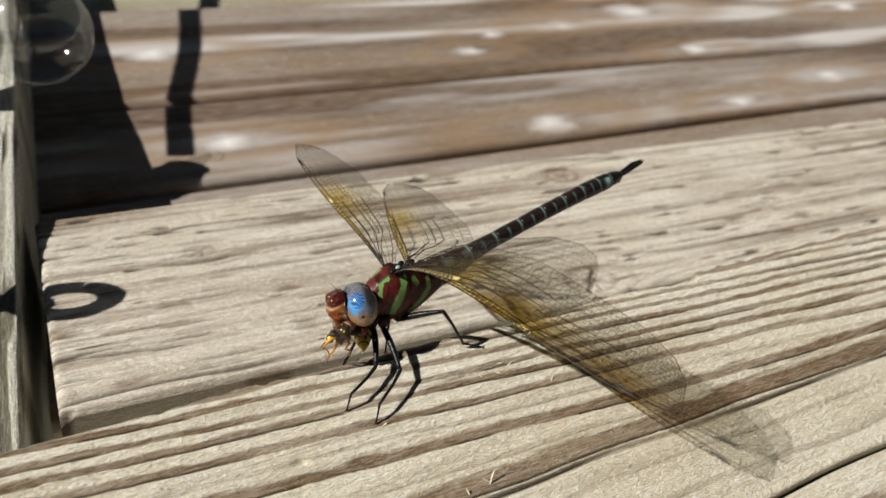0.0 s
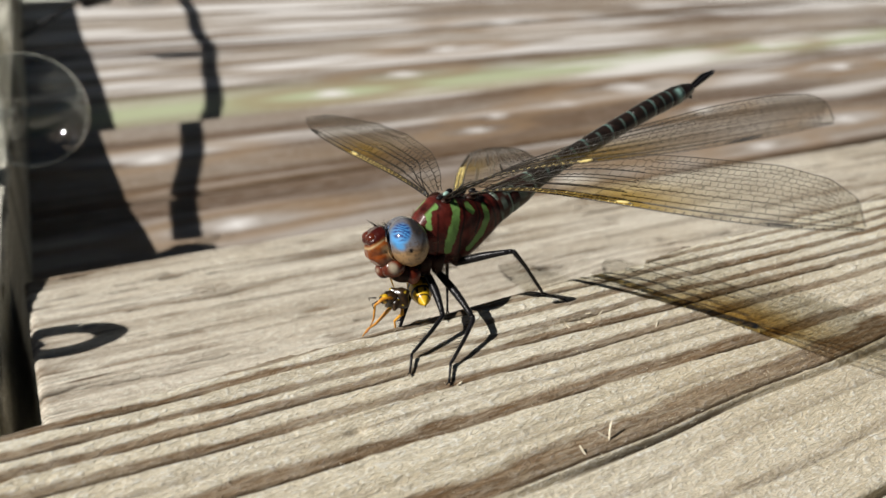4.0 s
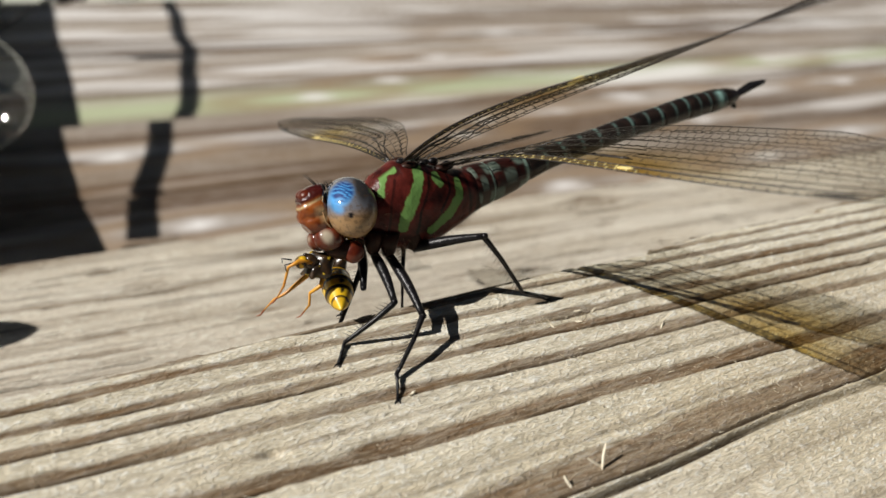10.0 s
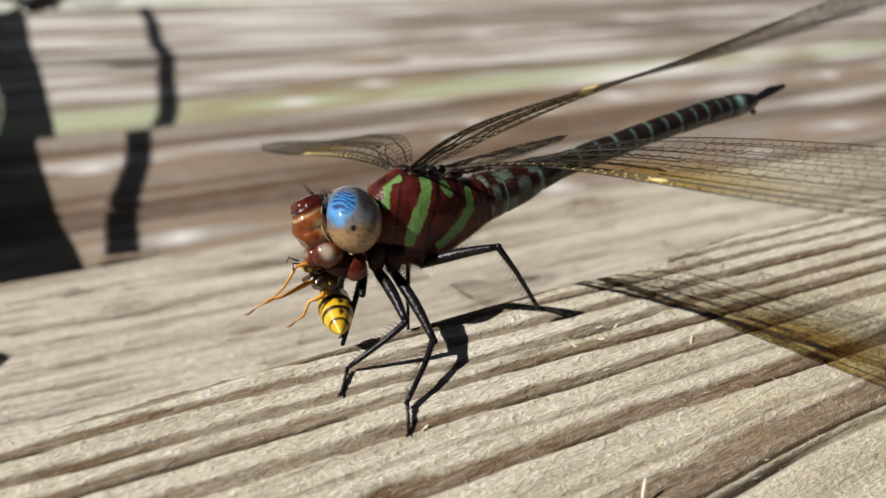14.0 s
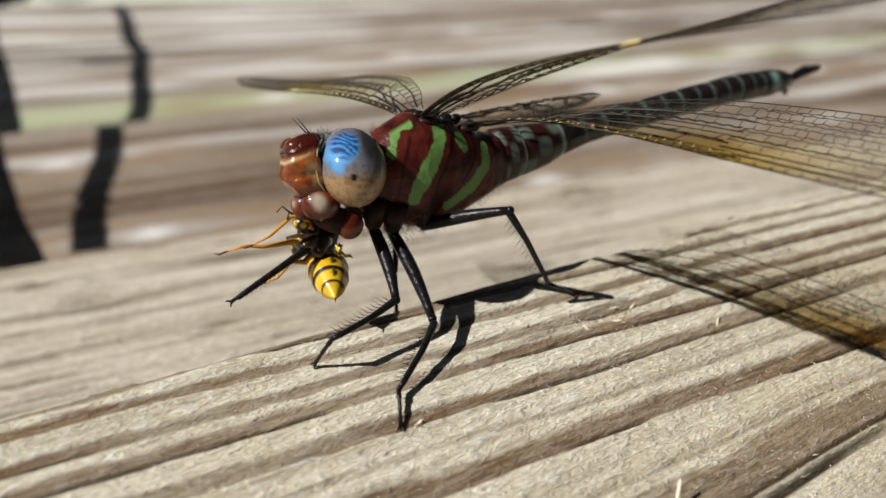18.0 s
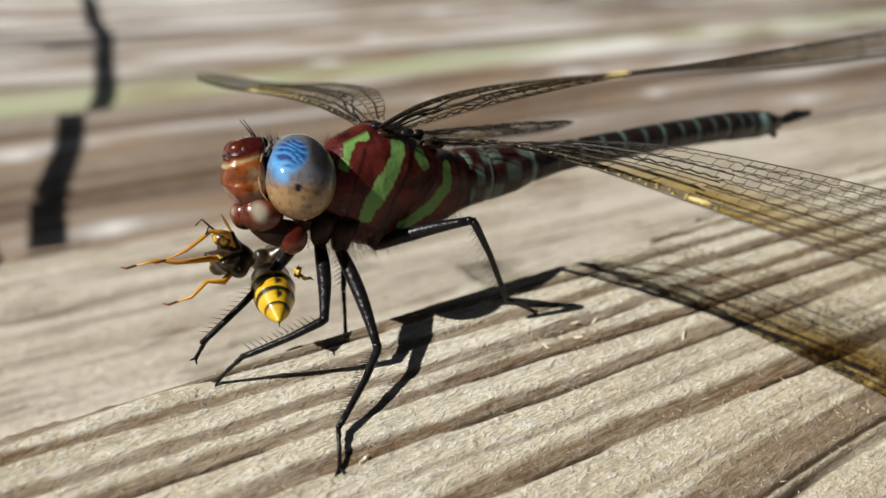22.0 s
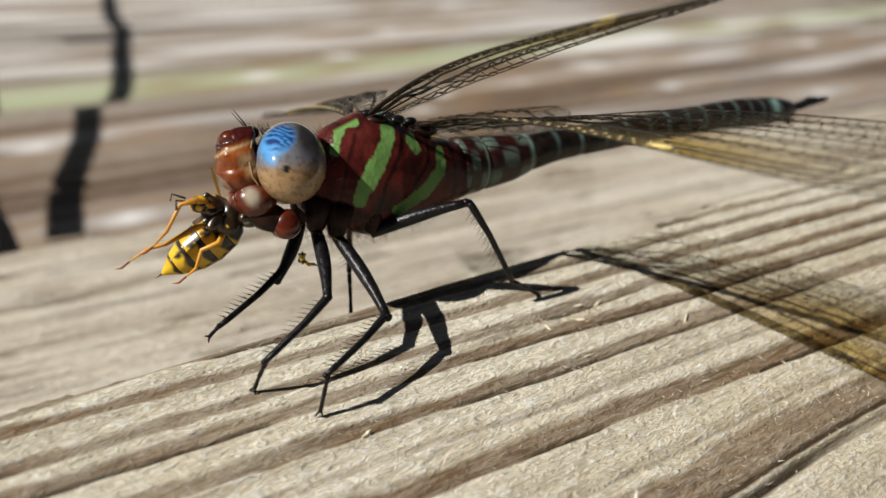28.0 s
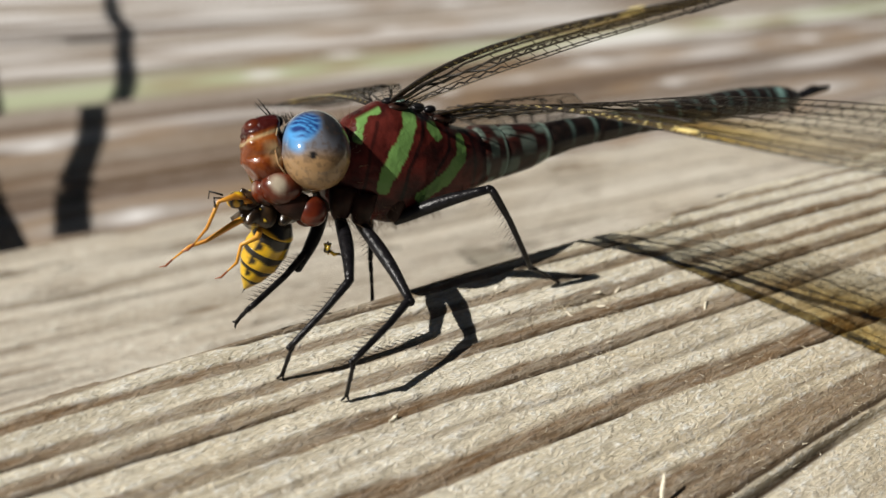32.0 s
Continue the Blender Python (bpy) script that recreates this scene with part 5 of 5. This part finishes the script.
def limb_pose(a, b, up):
    """From a to b along x, with z near up."""
    x = (b - a).normalized()
    y = up.cross(x).normalized()
    m = Matrix((x, y, x.cross(y))).transposed().to_4x4()
    m.translation = a
    return m


def spines(limb, length, count, reach):
    """Two combs of stiff bristles along a limb."""
    bm = bmesh.new()
    for k in range(count):
        s = (0.10 + 0.85 * k / count) * length
        for sy in (-1, 1):
            r = reach * rng.uniform(0.75, 1.1)
            tube([(s, sy * 0.02, -0.02), (s + 0.45 * r, sy * 0.5 * r, -0.9 * r)], [0.0055, 0.0012], 3, bm)
    tagged(part("bristles", bm, LEG_BLACK, limb, "comb of stiff black bristles"), kind="stuff")


leg_parts = []
for label, hip, (l1, l2, l3), rows in LEGS:
    hv = Vector(hip)
    part("coxa", tube([hv + Vector((0.06, 0, 0.34)), hv + Vector((0.02, 0.0, 0.16)), hv + Vector((0, 0, 0.03)), hv], [0.16, 0.13, 0.095, 0.07], 14), COXA, fly, "brown coxa of the %s" % label)
    n = 9
    bm = tube([(l1 * k / n, 0, 0.03 * math.sin(math.pi * k / n)) for k in range(n + 1)], [0.052 + 0.026 * math.sin(math.pi * min(1, 0.15 + k / n)) for k in range(n)] + [0.046], 10)
    ball((l1, 0, 0), (0.052, 0.048, 0.05), 12, 8, bm)
    femur = part("femur", bm, LEG_BLACK, fly, "black femur of the %s" % label)
    spines(femur, l1, 22, 0.05)
    bm = tube([(0, 0, 0), (0.06 * l2, 0, 0.012), (0.4 * l2, 0, 0.03), (0.9 * l2, 0, 0.01), (l2, 0, 0)], [0.044, 0.046, 0.037, 0.033, 0.030], 8)
    ball((l2, 0, 0), (0.034, 0.032, 0.032), 10, 7, bm)
    tibia = part("tibia", bm, LEG_BLACK, fly, "black spiny tibia of the %s" % label)
    spines(tibia, l2, 13, 0.12)
    bm = tube([(0, 0, 0), (0.22 * l3, 0, 0.006), (0.24 * l3, 0, 0.006), (0.5 * l3, 0, 0.01), (0.52 * l3, 0, 0.01), (0.9 * l3, 0, 0.0)], [0.026, 0.028, 0.020, 0.025, 0.019, 0.023], 8)
    for sy in (-1, 1):
        tube([(0.88 * l3, 0, 0), (0.98 * l3, sy * 0.03, 0.01), (1.06 * l3, sy * 0.045, -0.01)], [0.016, 0.011, 0.003], 5, bm)
    tarsus = part("tarsus", bm, LEG_BLACK, fly, "jointed foot with two claws")
    leg_parts.append((femur, tibia, tarsus, hv, rows))


def leg_rows(hip, rows, t):
    """Femur, tibia and tarsus poses in the body's frame for a claw that stays on the board."""
    inv = body_pose(t).inverted()
    v = spline_in(rows, t)
    knee, ankle, claw = [(inv @ (Vector(v[k:k + 3]) * CM)) / CM for k in (0, 3, 6)]
    up = (inv.to_3x3() @ Vector((0, -0.3, 1))).normalized()
    out = (knee - (hip + ankle) / 2).normalized()
    out = (out + 0.2 * up).normalized()
    return limb_pose(hip * CM, knee * CM, out), limb_pose(knee * CM, ankle * CM, out), limb_pose(ankle * CM, claw * CM, up)


# ---- the wasp being eaten ----
YELLOW = chitin("wasp_yellow", (0.80, 0.52, 0.02), (0.66, 0.36, 0.01), 0.35, 500, 0.4, (0.012, 0.009, 0.006))
AMBER_LEG = chitin("wasp_leg", (0.74, 0.36, 0.03), (0.60, 0.24, 0.02), 0.4, 500, 0.2)
WASP_FOOT = chitin("wasp_foot", (0.42, 0.12, 0.03), (0.28, 0.07, 0.02), 0.4, 500, 0.2)
CRUMB = chitin("chewed_chitin", (0.012, 0.008, 0.005), (0.055, 0.028, 0.010), 0.32, 1200, 0.3, (0.70, 0.48, 0.04))
SMOKE = membrane_material()
SMOKE.name = "smoky_wing"

# rows: seconds, waist and tip (cm)
WASP_ABDOMEN = [
    (0, 0.15, 0.76, 0.47, -0.1, -0.15, 0.56), (3, 0.27, 0.76, 0.36, 0.02, -0.15, 0.45), (6, 0.13, 0.76, 0.21, -0.12, -0.15, 0.3),
    (8, -0.04, 0.76, 0.11, -0.28, -0.15, 0.2), (10, -0.23, 0.76, 0.19, -0.48, -0.15, 0.27), (14, -0.26, 0.76, 0.21, -0.51, -0.15, 0.3),
    (17, -0.23, 0.76, 0.29, -0.48, -0.15, 0.37), (18, -0.07, 0.76, 0.41, -0.32, -0.15, 0.49), (19, -0.09, 0.76, 0.42, -0.34, -0.15, 0.51),
    (20, 0.02, 0.76, 0.43, -0.23, -0.15, 0.51), (22, -0.03, 0.76, 0.42, -0.28, -0.15, 0.5), (23, 0.04, 0.76, 0.45, -0.21, -0.15, 0.53),
    (24, -0.13, 0.76, 0.46, -0.38, -0.15, 0.54),
    (25, -0.39, 0.60, 0.71, -0.16, 0.60, 0.12), (25.5, -0.62, 0.60, 1.09, -0.56, 0.60, 0.15), (27.5, -0.50, 0.60, 1.20, -1.15, 0.60, 1.31),
    (28, -0.47, 0.60, 1.09, -1.09, 0.60, 0.73), (28.4, -0.29, 0.60, 1.17, -0.60, 0.60, 0.39), (29, -0.29, 0.60, 1.12, -0.53, 0.60, 0.46),
    (30, -0.24, 0.60, 1.18, -0.59, 0.60, 0.73), (31, -0.32, 0.60, 1.10, -0.70, 0.60, 0.38), (32, -0.26, 0.60, 0.90, -0.67, 0.60, 0.13),
]
WASP_REST = [
    (0, -0.58, 0.12, 1.04, -1.01, 0.12, -0.37), (3, -0.46, 0.12, 0.46, -0.96, 0.12, -0.05), (6, -0.34, 0.15, 0.54, -1.04, 0.15, -0.10),
    (9, -0.63, 0.30, 0.68, -1.22, 0.30, 0.23), (13, -0.53, 0.55, 0.72, -1.44, 0.55, 0.44), (17, -0.26, 0.55, 0.69, -0.85, 0.55, 0.70),
    (19, -0.34, 0.55, 0.88, -1.26, 0.55, 1.11), (23, -0.49, 0.55, 0.85, -1.26, 0.55, 1.06), (24, -0.39, 0.55, 0.79, -1.07, 0.55, 0.96),
    (25.5, -0.73, 0.55, 1.10, -1.03, 0.55, 1.25), (27.5, -0.44, 0.55, 1.17, -0.94, 0.55, 1.16), (28, -0.67, 0.55, 1.21, -1.29, 0.55, 1.05),
    (29, -0.52, 0.55, 1.18, -0.98, 0.55, 1.20), (30, -0.54, 0.55, 1.11, -1.21, 0.55, 1.42), (31, -0.64, 0.55, 1.27, -1.30, 0.55, 1.25),
    (32, -0.54, 0.55, 1.09, -1.25, 0.55, 0.86),
]


def prey_pose(ax, ay, az, bx, by, bz):
    return limb_pose(Vector((ax, ay, az)) * CM, Vector((bx, by, bz)) * CM, Vector((0.0, -1.0, 0.25)))


wasp_abdomen = empty("wasp_abdomen", "yellow wasp abdomen with black bands in the jaws", "wasp")
for k, (a, b) in enumerate(((0.02, 0.2), (0.2, 0.42), (0.42, 0.62), (0.62, 0.80), (0.80, 0.98))):
    rings = []
    for s in np.linspace(0, 1, 14):
        x = a + (b - a) * s
        r = float(np.interp(x, [0, 0.06, 0.2, 0.42, 0.62, 0.82, 0.95, 0.99], [0.05, 0.14, 0.21, 0.235, 0.205, 0.125, 0.036, 0.012])) * (1 + 0.03 * s)
        rings.append(((x, 0, 0), (0, 1, 0), (0, 0, 1), r, r, r * 0.95))
    ring = part("abdomen_ring", loft(rings, 36), YELLOW, wasp_abdomen, "yellow ring with a black band")

    def bands(x, y, z, a=a, b=b, k=k):
        s = (x - a) / (b - a)
        ang = np.arctan2(y, z)
        w = (0.85, 0.5, 0.42, 0.34, 0.22)[k] + 0.16 * np.exp(-((ang / 0.35) ** 2))
        band = np.clip((w - s) * 9, 0, 1)
        for side in (-0.85, 0.85):
            band = np.maximum(band, np.clip((0.17 - np.hypot((ang - side) * 0.8, (s - w - 0.16) * 0.5)) * 25, 0, 1) * (0 < k < 4))
        return band

    paint(ring, "mark", bands)
part("sting", tube([(0.97, 0, 0), (1.06, 0, -0.01)], [0.012, 0.002], 5), DARK, wasp_abdomen)

rs = np.random.RandomState(19)


def pulp(radii, seed, amount=0.42):
    """A lumpy torn mass."""
    rr = np.random.RandomState(seed)
    bm = ball((0, 0, 0), (1, 1, 1), 44, 30)
    bumps = [(Vector(rr.normal(size=3)).normalized(), rr.uniform(-0.3, 0.6), rr.uniform(0.2, 0.45)) for _ in range(34)]
    for vert in bm.verts:
        d = vert.co.normalized()
        k = 0.72 + sum(h * math.exp(-((d - c).length / w) ** 2) for c, h, w in bumps) * amount
        vert.co = Vector((d.x * radii[0] * k, d.y * radii[1] * k, d.z * radii[2] * k))
    return bm


bm = pulp((0.24, 0.22, 0.26), 31, 0.6)
bmesh.ops.translate(bm, vec=(-0.12, 0.0, 0.02), verts=bm.verts)
mush = part("chewed_waist", bm, CRUMB, wasp_abdomen, "chewed dark flesh")
paint(mush, "mark", lambda x, y, z: 0 * x)
wasp_rest = empty("wasp_thorax", "chewed dark wasp thorax with yellow legs and a wing", "wasp")
torn = part("thorax_shell", pulp((0.30, 0.21, 0.22), 9, 0.6), CRUMB, wasp_rest, "torn dark thorax")
paint(torn, "mark", lambda x, y, z: (np.sin(x * 31 + 1) * np.sin(y * 37) * np.sin(z * 29 + 2) > 0.62).astype(float))
face = part("wasp_head", ball((0.17, -0.22, 0.02), (0.10, 0.085, 0.11), 20, 14), YELLOW, wasp_rest, "yellow and black wasp head")
paint(face, "mark", lambda x, y, z: np.clip((np.sin(x * 34 + 1) * np.sin(z * 30) + 0.35) * 6, 0, 1))
bits = pulp((0.16, 0.16, 0.14), 77, 0.6)
bmesh.ops.translate(bits, vec=(0.08, -0.14, -0.02), verts=bits.verts)
part("torn_flesh", bits, CRUMB, wasp_rest)
for sy in (-1, 1):
    part("wasp_antenna", tube([(0.26, -0.3, 0.05 * sy), (0.36, -0.38, 0.10 * sy), (0.40, -0.30, 0.14 * sy)], [0.012, 0.010, 0.007], 6), DARK, wasp_rest)
for way in (((0.05, 0, 0.03), (0.30, -0.03, 0.10), (0.62, 0.02, 0.06), (0.80, 0.0, 0.04), (1.0, 0.05, 0.03)), ((0.0, -0.06, 0.04), (0.18, -0.30, 0.10), (0.34, -0.33, 0.12), (0.56, -0.12, 0.10), (0.74, -0.02, 0.08)),
            ((0.0, 0.08, 0.08), (0.16, 0.20, 0.16), (0.34, 0.18, 0.18), (0.46, 0.36, 0.14), (0.58, 0.42, 0.10))):
    part("wasp_leg", tube(way, [0.030, 0.036, 0.022, 0.018, 0.008], 8), AMBER_LEG, wasp_rest, "yellow wasp leg")
    part("wasp_foot", tube([way[-1], Vector(way[-1]) + Vector((0.09, 0.03, 0.0)), Vector(way[-1]) + Vector((0.15, 0.01, 0.0))], [0.011, 0.012, 0.004], 6), WASP_FOOT, wasp_rest, "orange wasp foot")
bm = bmesh.new()
pts = [(0.0, -0.02), (0.25, 0.05), (0.6, 0.07), (0.82, 0.02), (0.85, -0.06), (0.6, -0.12), (0.25, -0.1)]
for z in (0.0, 0.008):
    bm.faces.new([bm.verts.new((-0.05 - 0.15 * x - y * 0.2, -0.12 - 0.1 * x + z, -x)) for x, y in pts])
film = part("wasp_wing", bm, SMOKE, wasp_rest, "smoky torn wasp wing")
paint(film, "amber", lambda x, y, z: 0 * x + 0.9)


# a crumb of the prey that clings below the jaws
crumb = empty("wasp_crumb", "yellow and black chewed wasp crumb below the jaws", "wasp crumb")
bits = pulp((0.045, 0.05, 0.075), 12, 0.7)
flake = part("flake", bits, CRUMB, crumb, "torn yellow and black flake")
paint(flake, "mark", lambda x, y, z: (np.sin(z * 60 + 1) > 0.1).astype(float))
part("hook", tube([(0.02, -0.02, -0.05), (0.06, -0.03, -0.10), (0.13, -0.02, -0.12), (0.17, -0.02, -0.16)], [0.02, 0.022, 0.016, 0.004], 7), YELLOW, crumb, "yellow hooked mouth part")
paint(crumb.children[-1], "mark", lambda x, y, z: (x > 0.12).astype(float))
# rows: seconds, place (cm)
CRUMB_ROWS = [(0, -0.2, 0.6, 1), (17, -0.15, 0.6, 1), (18, -0.12, 0.22, 0.84), (19, 0.15, 0.22, 0.77), (20, 0.15, 0.22, 0.78), (22, 0.09, 0.22, 0.75), (24, 0.02, 0.22, 0.76), (25, 0.06, 0.22, 0.81), (25.5, 0.08, 0.22, 0.79), (27.5, 0.05, 0.22, 0.68), (28, 0.07, 0.22, 0.68), (31, 0.1, 0.22, 0.64), (32, 0.1, 0.22, 0.64)]


# ---- motion of the living things ----
def motions():
    times = sorted({r[0] for r in BODY})
    walk(fly, [(t, body_pose(t)) for t in times])
    walk(wasp_abdomen, [(t, prey_pose(*p)) for t, *p in WASP_ABDOMEN])
    walk(wasp_rest, [(t, prey_pose(*p)) for t, *p in WASP_REST])
    walk(crumb, [(t, pose(x * CM, y * CM, z * CM)) for t, x, y, z in CRUMB_ROWS])
    for key, (film, base) in WINGS.items():
        walk(film, [(t, wing_pose(base, *p)) for t, *p in WING_ROWS[key]])
    for femur, tibia, tarsus, hip, rows in leg_parts:
        both = sorted(set(times) | {r[0] for r in rows})
        poses = [(t, *leg_rows(hip, rows, t)) for t in both]
        for k, limb in enumerate((femur, tibia, tarsus)):
            walk(limb, [(p[0], p[1 + k]) for p in poses])


motions()
